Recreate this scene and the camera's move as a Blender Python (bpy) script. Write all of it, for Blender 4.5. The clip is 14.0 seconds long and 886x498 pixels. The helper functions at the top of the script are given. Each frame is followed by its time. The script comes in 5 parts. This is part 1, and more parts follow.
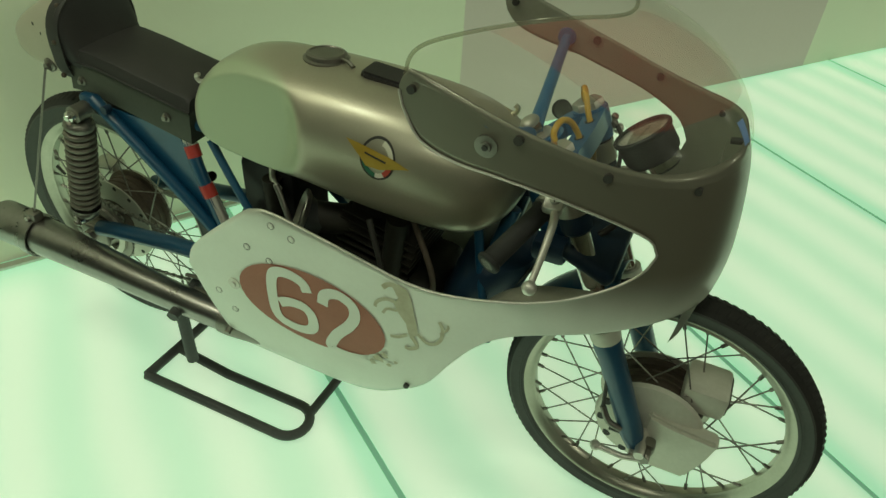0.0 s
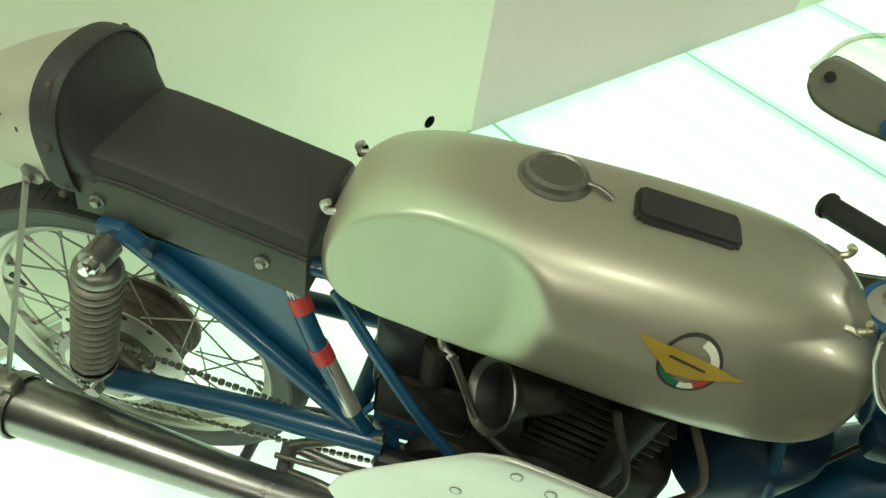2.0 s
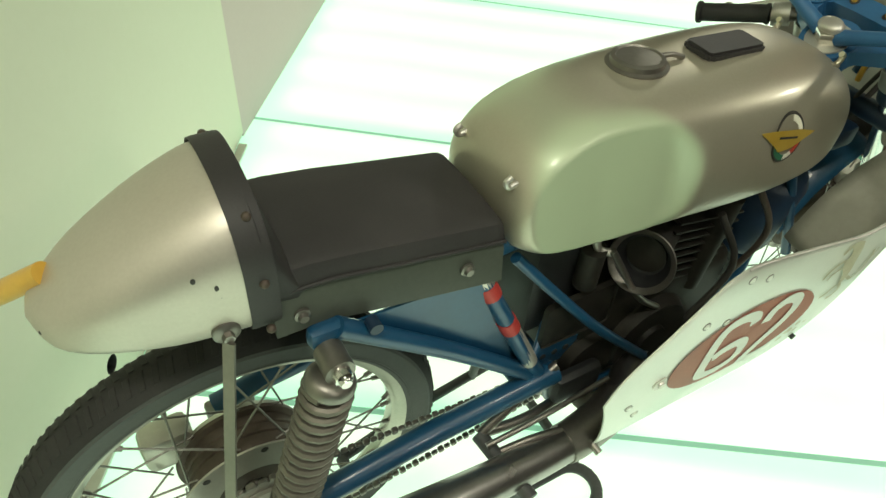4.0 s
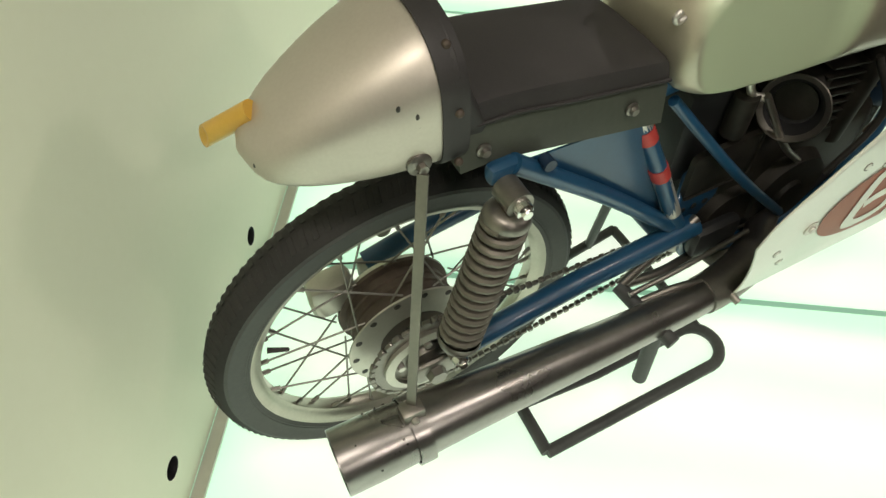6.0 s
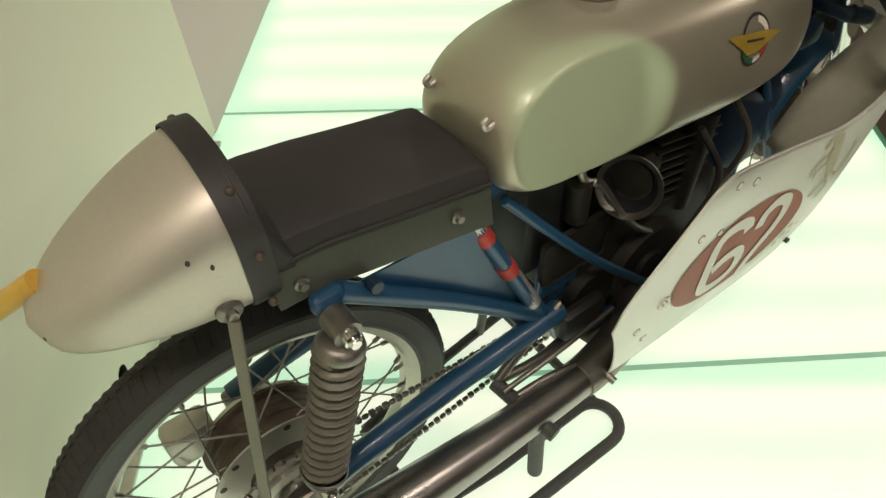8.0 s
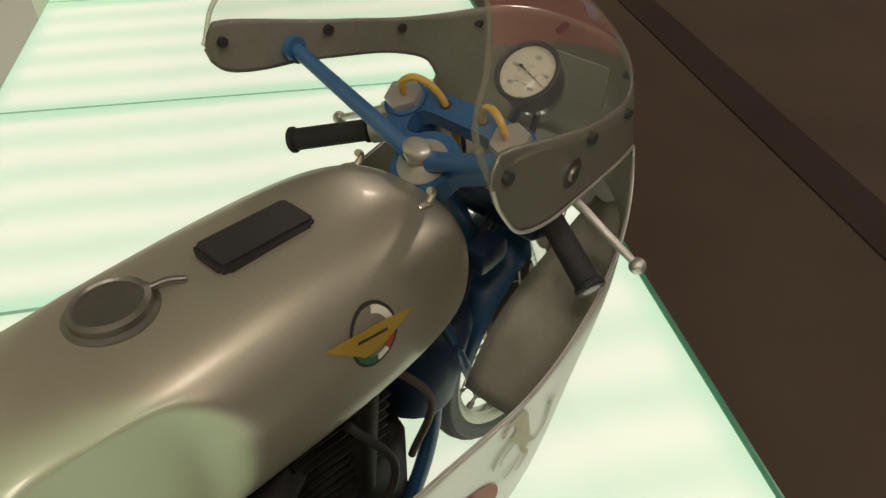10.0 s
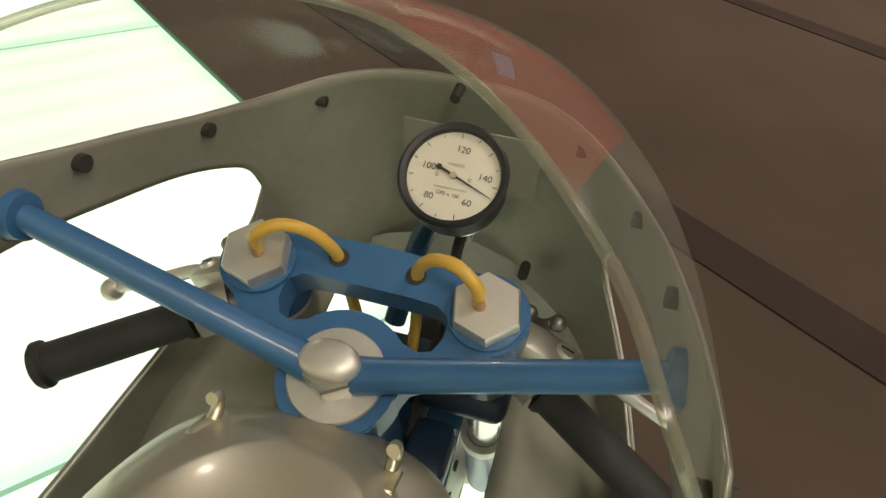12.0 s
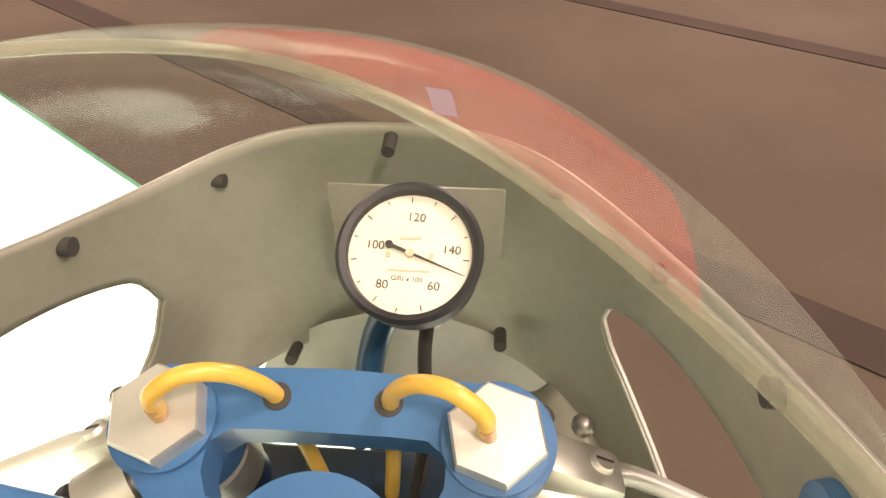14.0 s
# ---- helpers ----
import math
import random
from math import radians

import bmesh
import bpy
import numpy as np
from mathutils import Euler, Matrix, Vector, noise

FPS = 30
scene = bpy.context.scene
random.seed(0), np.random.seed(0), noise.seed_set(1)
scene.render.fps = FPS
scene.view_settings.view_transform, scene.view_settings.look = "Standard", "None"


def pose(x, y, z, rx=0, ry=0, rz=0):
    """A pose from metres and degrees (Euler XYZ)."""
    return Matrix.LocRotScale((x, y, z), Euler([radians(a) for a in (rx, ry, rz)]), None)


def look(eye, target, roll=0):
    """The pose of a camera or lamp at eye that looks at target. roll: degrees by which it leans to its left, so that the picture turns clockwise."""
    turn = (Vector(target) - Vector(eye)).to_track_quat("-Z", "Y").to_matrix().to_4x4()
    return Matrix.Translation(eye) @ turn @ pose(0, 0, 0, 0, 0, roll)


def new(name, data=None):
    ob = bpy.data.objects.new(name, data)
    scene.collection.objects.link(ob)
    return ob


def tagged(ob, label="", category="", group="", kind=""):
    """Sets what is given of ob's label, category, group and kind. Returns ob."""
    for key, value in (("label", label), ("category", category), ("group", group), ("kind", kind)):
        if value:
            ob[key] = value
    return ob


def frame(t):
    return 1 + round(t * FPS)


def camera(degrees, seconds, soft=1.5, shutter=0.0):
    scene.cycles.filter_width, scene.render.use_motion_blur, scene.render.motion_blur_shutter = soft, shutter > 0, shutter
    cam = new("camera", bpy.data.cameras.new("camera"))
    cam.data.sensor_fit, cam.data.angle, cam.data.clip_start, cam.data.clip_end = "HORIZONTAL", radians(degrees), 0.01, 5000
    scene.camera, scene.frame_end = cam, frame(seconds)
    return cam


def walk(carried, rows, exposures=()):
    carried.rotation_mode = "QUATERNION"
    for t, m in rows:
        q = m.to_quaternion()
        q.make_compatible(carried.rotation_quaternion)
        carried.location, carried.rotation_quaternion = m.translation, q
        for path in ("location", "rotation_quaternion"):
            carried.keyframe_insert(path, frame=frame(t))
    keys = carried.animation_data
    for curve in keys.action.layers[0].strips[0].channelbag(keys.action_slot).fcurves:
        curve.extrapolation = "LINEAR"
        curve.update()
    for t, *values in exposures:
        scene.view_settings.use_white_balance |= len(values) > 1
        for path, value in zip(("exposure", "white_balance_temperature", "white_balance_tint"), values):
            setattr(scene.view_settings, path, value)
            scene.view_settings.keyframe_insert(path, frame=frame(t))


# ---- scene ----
cam = camera(65.46, 14.0)
PATH = [
    (0, (1.2066, -0.9389, 1.3050), (0.9080, -0.2135, 0.6849), 3.87),
    (0.5, (1.0042, -0.9311, 1.2986), (0.8079, -0.1865, 0.6606), 6.79),
    (1, (0.8419, -0.7953, 1.2698), (0.6868, -0.0649, 0.6046), 8.34),
    (1.5, (0.7115, -0.6303, 1.2761), (0.5570, 0.0707, 0.5799), 8.52),
    (2, (0.5469, -0.5841, 1.2679), (0.4591, 0.1193, 0.5626), 10.32),
    (2.2, (0.4524, -0.5837, 1.2733), (0.4280, 0.1233, 0.5665), 12.11),
    (4.3, (-0.0939, -0.5358, 1.2401), (0.3138, 0.0313, 0.5244), 3.41),
    (4.5, (-0.1245, -0.5405, 1.2333), (0.2710, -0.0004, 0.4904), 2.75),
    (5, (-0.1863, -0.5468, 1.2120), (0.1065, -0.0125, 0.4190), 0.76),
    (5.5, (-0.1962, -0.5433, 1.2138), (0.0676, 0.0005, 0.4171), -1.37),
    (6, (-0.1941, -0.5459, 1.2138), (0.0748, 0.0047, 0.4235), -1.48),
    (6.5, (-0.1817, -0.5447, 1.2141), (0.0984, 0.0057, 0.4276), -2.06),
    (7, (-0.1801, -0.5498, 1.2136), (0.1131, -0.0037, 0.4288), -1.87),
    (7.5, (-0.1588, -0.5583, 1.2149), (0.1570, -0.0091, 0.4411), -2.28),
    (8, (-0.0577, -0.5566, 1.2296), (0.3263, 0.0140, 0.5037), -3.21),
    (8.5, (0.1334, -0.6040, 1.2668), (0.5427, -0.0035, 0.5798), -5.53),
    (9, (0.2354, -0.6256, 1.2682), (0.7186, -0.0531, 0.6058), -3.55),
    (9.2, (0.2769, -0.6088, 1.2713), (0.7910, -0.0606, 0.6116), -2.38),
    (11.3, (0.6293, -0.2009, 1.1588), (1.3211, 0.1394, 0.5219), 3.49),
    (11.5, (0.6380, -0.1745, 1.1450), (1.3636, 0.1126, 0.5196), 3.89),
    (12, (0.6810, -0.1265, 1.1289), (1.4489, 0.0462, 0.5120), 5.02),
    (12.5, (0.7095, -0.1116, 1.1200), (1.5083, 0.0005, 0.5289), 4.32),
    (13, (0.7235, -0.1062, 1.1191), (1.5364, -0.0224, 0.5428), 2.21),
    (13.5, (0.7459, -0.0959, 1.1108), (1.5623, 0.0043, 0.5421), 0.05),
    (14, (0.7971, -0.0784, 1.0787), (1.6144, -0.0061, 0.5070), -0.45),
]
EXPOSURES = [
    (0, -0.18, 6700, -23), (1, -0.06, 6600, -17), (1.5, 0.42, 6300, -14), (2.2, 0.80, 6250, -15), (4.5, 0.60, 6400, -1), (5.5, 0.46, 6400, 6),
    (6.5, 0.45, 6500, 12), (7.5, 0.42, 6700, 14), (8.5, 0.14, 6900, 14), (9.2, 0.0, 6950, 15), (11.3, 0.38, 6600, 12), (12, 0.75, 6700, 12),
    (12.5, 1.44, 6600, 15), (13, 1.93, 6750, 18), (14, 2.18, 7050, 24),
]
walk(cam, [(t, look(e, g, r)) for t, e, g, r in PATH], EXPOSURES)
GLOW = 0.66

# light
world = bpy.data.worlds.new("world")
scene.world = world
world.use_nodes = True
world.node_tree.nodes["Background"].inputs[0].default_value = (0.55, 0.52, 0.48, 1)
world.node_tree.nodes["Background"].inputs[1].default_value = 0.01


def area_lamp(name, eye, target, size, power, col):
    data = bpy.data.lights.new(name, "AREA")
    data.shape, data.size, data.energy, data.color = "DISK", size, power, col
    ob = new(name, data)
    ob.matrix_world = look(eye, target)
    return ob


# the last three spots are added to brighten the carpet and the fairing
LAMPS = [((-0.4, -0.9, 3.0), 16), ((1.1, -1.3, 3.0), 9), ((5.2, -1.8, 3.0), 48), ((5.4, 3.2, 3.0), 46), ((0.6, -3.2, 3.0), 19)]
for at, power in LAMPS:
    area_lamp("ceiling_spot", at, (at[0], at[1], 0), 0.42, power, (1.0, 0.90, 0.80))


# materials
def surf(name, c1, c2, scale=8.0, rough=0.5, metal=0.0, bump=0.0, fine=120.0, rough2=None, coat=0.0, spec=0.5, random_tint=0.0):
    """A surface with colour, gloss and relief that vary at two scales."""
    m = bpy.data.materials.new(name)
    m.use_nodes = True
    nt = m.node_tree
    b = nt.nodes["Principled BSDF"]
    tc = nt.nodes.new("ShaderNodeTexCoord")
    n1, n2 = nt.nodes.new("ShaderNodeTexNoise"), nt.nodes.new("ShaderNodeTexNoise")
    n1.inputs["Scale"].default_value, n1.inputs["Detail"].default_value = scale, 5
    n2.inputs["Scale"].default_value, n2.inputs["Detail"].default_value = fine, 3
    nt.links.new(tc.outputs["Object"], n1.inputs["Vector"])
    nt.links.new(tc.outputs["Object"], n2.inputs["Vector"])
    mixf = nt.nodes.new("ShaderNodeMath")
    mixf.operation = "MULTIPLY_ADD"
    mixf.inputs[1].default_value = 0.35
    nt.links.new(n2.outputs[0], mixf.inputs[0])
    nt.links.new(n1.outputs[0], mixf.inputs[2])
    ramp = nt.nodes.new("ShaderNodeMapRange")
    ramp.inputs[1].default_value, ramp.inputs[2].default_value = 0.45, 0.95
    nt.links.new(mixf.outputs[0], ramp.inputs[0])
    mix = nt.nodes.new("ShaderNodeMix")
    mix.data_type = "RGBA"
    mix.inputs[6].default_value, mix.inputs[7].default_value = (*c1, 1), (*c2, 1)
    nt.links.new(ramp.outputs[0], mix.inputs[0])
    nt.links.new(mix.outputs[2], b.inputs["Base Color"])
    rr = nt.nodes.new("ShaderNodeMapRange")
    rr.inputs[3].default_value, rr.inputs[4].default_value = rough, rough2 if rough2 is not None else min(1, rough * 1.35)
    nt.links.new(n1.outputs[0], rr.inputs[0])
    nt.links.new(rr.outputs[0], b.inputs["Roughness"])
    b.inputs["Metallic"].default_value, b.inputs["Coat Weight"].default_value = metal, coat
    b.inputs["Coat Roughness"].default_value = 0.12
    b.inputs["Specular IOR Level"].default_value = spec
    if bump:
        bp = nt.nodes.new("ShaderNodeBump")
        bp.inputs["Strength"].default_value, bp.inputs["Distance"].default_value = bump, 0.002
        nt.links.new(mixf.outputs[0], bp.inputs["Height"])
        nt.links.new(bp.outputs[0], b.inputs["Normal"])
    return m


tank_paint = surf("tank_paint", (0.43, 0.395, 0.305), (0.49, 0.455, 0.36), 5, 0.33, 0.6, 0.02, 260, 0.44, 0.25)
tail_paint = surf("tail_paint", (0.50, 0.455, 0.39), (0.59, 0.545, 0.475), 6, 0.36, 0.6, 0.03, 260, 0.48, 0.1)
white_paint = surf("white_paint", (0.82, 0.84, 0.76), (0.76, 0.77, 0.69), 9, 0.38, 0.0, 0.05, 150, 0.55)
inner_paint = surf("inner_paint", (0.27, 0.265, 0.21), (0.36, 0.35, 0.285), 6, 0.5, 0.2, 0.08, 90, 0.7)
plate_alu = surf("plate_alu", (0.42, 0.40, 0.35), (0.54, 0.52, 0.47), 12, 0.4, 0.6, 0.1, 90, 0.6)
blue_paint = surf("blue_paint", (0.011, 0.058, 0.125), (0.016, 0.08, 0.165), 10, 0.28, 0.0, 0.03, 200, 0.42, 0.3)
navy = surf("navy_paint", (0.006, 0.020, 0.048), (0.010, 0.030, 0.062), 10, 0.4, 0.0, 0.03, 200, 0.55, 0.1)
yoke_blue = surf("yoke_blue", (0.028, 0.112, 0.26), (0.040, 0.145, 0.31), 14, 0.30, 0.0, 0.05, 220, 0.5, 0.2)
leather = surf("leather", (0.024, 0.022, 0.022), (0.042, 0.038, 0.038), 9, 0.5, 0.0, 0.25, 420, 0.66)
# black leather with the platform's green reflection put into its colour
seat_side = surf("seat_side", (0.050, 0.056, 0.044), (0.075, 0.082, 0.064), 7, 0.38, 0.0, 0.08, 160, 0.6)
rubber = surf("rubber", (0.016, 0.015, 0.014), (0.032, 0.030, 0.028), 20, 0.7, 0.0, 0.2, 300, 0.85)
grip_rubber = surf("grip_rubber", (0.013, 0.013, 0.013), (0.026, 0.025, 0.023), 25, 0.6, 0.0, 0.3, 350, 0.75)
alloy = surf("alloy", (0.50, 0.48, 0.42), (0.60, 0.58, 0.52), 15, 0.34, 0.85, 0.05, 200, 0.52)
rim_alloy = surf("rim_alloy", (0.40, 0.385, 0.32), (0.52, 0.50, 0.43), 15, 0.26, 0.9, 0.04, 200, 0.42)
sidewall_rubber = surf("sidewall_rubber", (0.05, 0.052, 0.05), (0.085, 0.087, 0.08), 9, 0.5, 0.0, 0.12, 160, 0.7)
cast_alu = surf("cast_alu", (0.60, 0.58, 0.50), (0.72, 0.70, 0.62), 22, 0.42, 0.25, 0.12, 150, 0.6)
brass_tab = surf("brass_tab", (0.66, 0.60, 0.44), (0.76, 0.71, 0.56), 30, 0.25, 0.9, 0.05, 200, 0.4)
chrome = surf("chrome", (0.66, 0.65, 0.62), (0.74, 0.73, 0.70), 10, 0.12, 1.0, 0.0, 150, 0.2)
brushed = surf("brushed", (0.60, 0.57, 0.52), (0.68, 0.65, 0.60), 30, 0.38, 0.75, 0.05, 300, 0.5)
steel = surf("steel", (0.22, 0.205, 0.185), (0.30, 0.28, 0.25), 12, 0.32, 0.9, 0.05, 160, 0.5)
exhaust_steel = surf("exhaust_steel", (0.26, 0.245, 0.235), (0.38, 0.36, 0.345), 9, 0.2, 0.95, 0.06, 90, 0.38)
spring_steel = surf("spring_steel", (0.16, 0.145, 0.12), (0.22, 0.20, 0.17), 30, 0.4, 0.6, 0.08, 200, 0.55)
# oily metal taken near black to carry the shade between the tubes
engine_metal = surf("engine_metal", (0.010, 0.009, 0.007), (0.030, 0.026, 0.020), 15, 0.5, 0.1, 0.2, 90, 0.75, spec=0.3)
drum_brown = surf("drum_brown", (0.075, 0.058, 0.045), (0.13, 0.10, 0.08), 18, 0.5, 0.5, 0.15, 120, 0.7)
black_paint = surf("black_paint", (0.014, 0.014, 0.015), (0.024, 0.024, 0.025), 12, 0.4, 0.0, 0.04, 200, 0.6)
stand_grey = surf("stand_grey", (0.05, 0.052, 0.05), (0.085, 0.088, 0.085), 14, 0.5, 0.1, 0.08, 180, 0.65)
yellow_tube = surf("yellow_tube", (0.62, 0.36, 0.05), (0.72, 0.45, 0.08), 20, 0.28, 0.0, 0.0, 150, 0.4, 0.2)
red_tape = surf("red_tape", (0.42, 0.035, 0.03), (0.50, 0.06, 0.05), 30, 0.45, 0.0, 0.1, 200, 0.6)
oval_red = surf("oval_red", (0.33, 0.115, 0.075), (0.40, 0.16, 0.11), 14, 0.5, 0.0, 0.05, 160, 0.65)
worn_gold = surf("worn_gold", (0.46, 0.42, 0.28), (0.60, 0.58, 0.44), 60, 0.5, 0.0, 0.05, 200, 0.6)
badge_gold = surf("badge_gold", (0.45, 0.29, 0.04), (0.52, 0.36, 0.07), 30, 0.35, 0.3, 0.05, 200, 0.5)
badge_green = surf("badge_green", (0.02, 0.12, 0.06), (0.03, 0.15, 0.08), 30, 0.4)
badge_red = surf("badge_red", (0.45, 0.05, 0.03), (0.5, 0.07, 0.05), 30, 0.4)
cream = surf("cream", (0.74, 0.70, 0.58), (0.79, 0.76, 0.66), 12, 0.45, 0.0, 0.0, 100, 0.55)
ink = surf("ink", (0.03, 0.028, 0.025), (0.045, 0.04, 0.035), 30, 0.5)
blue_reflection = surf("blue_reflection", (0.22, 0.36, 0.72), (0.30, 0.44, 0.80), 40, 0.6, 0.0, 0.1, 200)
carpet = surf("carpet", (0.088, 0.064, 0.049), (0.112, 0.081, 0.062), 1.5, 0.9, 0.0, 0.4, 260, 0.98, spec=0.1)
stripe_dark = surf("stripe_dark", (0.052, 0.036, 0.030), (0.066, 0.046, 0.038), 3, 0.85, 0.0, 0.3, 260, 0.95, spec=0.1)
wall_white = surf("wall_white", (0.80, 0.81, 0.64), (0.83, 0.84, 0.68), 1.2, 0.6, 0.0, 0.03, 60, 0.75)
wall_grey = surf("wall_grey", (0.66, 0.57, 0.54), (0.70, 0.61, 0.58), 1.0, 0.7, 0.0, 0.03, 60, 0.85)
room_paint = surf("room_paint", (0.34, 0.30, 0.26), (0.38, 0.34, 0.30), 1.0, 0.8, 0.0, 0.05, 60, 0.9)
ceiling_paint = surf("ceiling_paint", (0.5, 0.47, 0.43), (0.55, 0.52, 0.48), 1.0, 0.85, 0.0, 0.05, 60, 0.95)
joint_dark = surf("joint_dark", (0.22, 0.36, 0.27), (0.27, 0.42, 0.32), 10, 0.4)
glass_edge = surf("glass_edge", (0.10, 0.34, 0.22), (0.14, 0.42, 0.28), 10, 0.2)


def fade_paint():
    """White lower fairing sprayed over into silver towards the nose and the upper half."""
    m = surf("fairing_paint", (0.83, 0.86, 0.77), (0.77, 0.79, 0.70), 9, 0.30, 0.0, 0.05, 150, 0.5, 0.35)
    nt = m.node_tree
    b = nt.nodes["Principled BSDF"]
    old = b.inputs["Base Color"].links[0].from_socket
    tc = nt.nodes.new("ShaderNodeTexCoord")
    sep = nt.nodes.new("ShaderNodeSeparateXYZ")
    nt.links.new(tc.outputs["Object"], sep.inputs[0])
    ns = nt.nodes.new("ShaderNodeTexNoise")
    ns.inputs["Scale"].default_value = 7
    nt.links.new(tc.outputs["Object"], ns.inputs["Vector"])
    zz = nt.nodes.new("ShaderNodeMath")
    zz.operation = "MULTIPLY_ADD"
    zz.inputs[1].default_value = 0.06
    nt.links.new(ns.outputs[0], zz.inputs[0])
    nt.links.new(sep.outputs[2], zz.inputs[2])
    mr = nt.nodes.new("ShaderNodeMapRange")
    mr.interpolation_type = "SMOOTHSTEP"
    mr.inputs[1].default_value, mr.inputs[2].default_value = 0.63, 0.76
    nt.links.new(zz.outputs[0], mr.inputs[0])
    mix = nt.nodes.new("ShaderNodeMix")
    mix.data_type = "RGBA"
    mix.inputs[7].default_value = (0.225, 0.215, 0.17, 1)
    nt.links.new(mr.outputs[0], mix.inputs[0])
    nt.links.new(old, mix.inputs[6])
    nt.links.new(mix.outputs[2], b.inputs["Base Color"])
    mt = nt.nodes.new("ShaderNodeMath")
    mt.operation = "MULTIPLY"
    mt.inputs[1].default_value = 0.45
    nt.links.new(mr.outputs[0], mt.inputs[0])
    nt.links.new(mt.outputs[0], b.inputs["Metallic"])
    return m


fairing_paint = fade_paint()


def knee_reflection(m):
    """Paints the green light reflected from floor and wall into the knee hollows, less metallic there."""
    nt = m.node_tree
    b = nt.nodes["Principled BSDF"]
    tc, sep = nt.nodes.new("ShaderNodeTexCoord"), nt.nodes.new("ShaderNodeSeparateXYZ")
    nt.links.new(tc.outputs["Object"], sep.inputs[0])

    def op(kind, a, v):
        n = nt.nodes.new("ShaderNodeMath")
        n.operation = kind
        nt.links.new(a, n.inputs[0])
        if isinstance(v, float):
            n.inputs[1].default_value = v
        elif v is not None:
            nt.links.new(v, n.inputs[1])
        return n.outputs[0]
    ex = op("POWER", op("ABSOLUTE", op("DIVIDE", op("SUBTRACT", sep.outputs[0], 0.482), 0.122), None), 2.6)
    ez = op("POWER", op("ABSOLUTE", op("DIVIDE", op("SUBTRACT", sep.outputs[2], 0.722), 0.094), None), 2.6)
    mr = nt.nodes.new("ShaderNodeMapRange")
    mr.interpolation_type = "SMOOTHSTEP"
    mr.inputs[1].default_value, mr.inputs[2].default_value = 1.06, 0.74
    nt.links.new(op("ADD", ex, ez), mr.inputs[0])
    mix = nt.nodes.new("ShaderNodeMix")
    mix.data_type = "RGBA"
    # pale green of the reflected glow
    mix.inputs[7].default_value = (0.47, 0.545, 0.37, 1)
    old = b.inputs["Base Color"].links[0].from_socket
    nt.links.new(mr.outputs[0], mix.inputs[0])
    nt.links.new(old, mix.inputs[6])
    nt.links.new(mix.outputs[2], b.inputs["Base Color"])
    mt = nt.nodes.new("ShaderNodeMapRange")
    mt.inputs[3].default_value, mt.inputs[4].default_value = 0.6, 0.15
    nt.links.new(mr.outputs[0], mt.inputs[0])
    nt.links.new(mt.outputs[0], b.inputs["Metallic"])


knee_reflection(tank_paint)


def clear_sheet(name, tint, gloss, rough=0.03):
    """A thin clear plastic sheet: straight through, with a glossy skin that strengthens at a slant."""
    m = bpy.data.materials.new(name)
    m.use_nodes = True
    nt = m.node_tree
    nt.nodes.remove(nt.nodes["Principled BSDF"])
    tr, gl, mx = nt.nodes.new("ShaderNodeBsdfTransparent"), nt.nodes.new("ShaderNodeBsdfGlossy"), nt.nodes.new("ShaderNodeMixShader")
    fr = nt.nodes.new("ShaderNodeFresnel")
    fr.inputs["IOR"].default_value = 1.45
    ml = nt.nodes.new("ShaderNodeMath")
    ml.operation = "MULTIPLY"
    ml.inputs[1].default_value = gloss
    nt.links.new(fr.outputs[0], ml.inputs[0])
    tr.inputs[0].default_value = (*tint, 1)
    gl.inputs["Roughness"].default_value = rough
    nt.links.new(ml.outputs[0], mx.inputs[0])
    nt.links.new(tr.outputs[0], mx.inputs[1])
    nt.links.new(gl.outputs[0], mx.inputs[2])
    nt.links.new(mx.outputs[0], nt.nodes["Material Output"].inputs[0])
    return m


dial_glass = clear_sheet("dial_glass", (0.98, 0.98, 0.97), 0.6)


def hazed(m, col, part_of):
    """Adds a scattering film to a clear sheet: scratches, milky sheen or a painted reflection."""
    nt = m.node_tree
    df, mx = nt.nodes.new("ShaderNodeBsdfDiffuse"), nt.nodes.new("ShaderNodeMixShader")
    tc, no, ra = nt.nodes.new("ShaderNodeTexCoord"), nt.nodes.new("ShaderNodeTexNoise"), nt.nodes.new("ShaderNodeMapRange")
    no.inputs["Scale"].default_value, no.inputs["Detail"].default_value = 9, 6
    ra.inputs[3].default_value, ra.inputs[4].default_value = part_of * 0.5, part_of * 1.5
    nt.links.new(tc.outputs["Object"], no.inputs["Vector"])
    nt.links.new(no.outputs[0], ra.inputs[0])
    nt.links.new(ra.outputs[0], mx.inputs[0])
    df.inputs[0].default_value = (*col, 1)
    out = nt.nodes["Material Output"]
    nt.links.new(out.inputs[0].links[0].from_socket, mx.inputs[1])
    nt.links.new(df.outputs[0], mx.inputs[2])
    nt.links.new(mx.outputs[0], out.inputs[0])
    return m


# haze for scratches, raised to paint in the soft reflected sheen as well
screen_clear = hazed(clear_sheet("screen_clear", (0.95, 0.95, 0.92), 0.09, 0.14), (0.75, 0.73, 0.66), 0.065)
screen_edge = hazed(clear_sheet("screen_edge", (0.80, 0.80, 0.74), 0.4, 0.15), (0.70, 0.66, 0.54), 0.13)
# red reflection in the screen, put into the colour of a thin sheet
red_reflection = hazed(clear_sheet("red_reflection", (0.99, 0.985, 0.98), 0.12), (0.80, 0.05, 0.035), 0.14)

PLAT_ANGLE = 52.5
WALL_ANGLE = radians(57.5)
CORNER = (0.342, 1.2135)


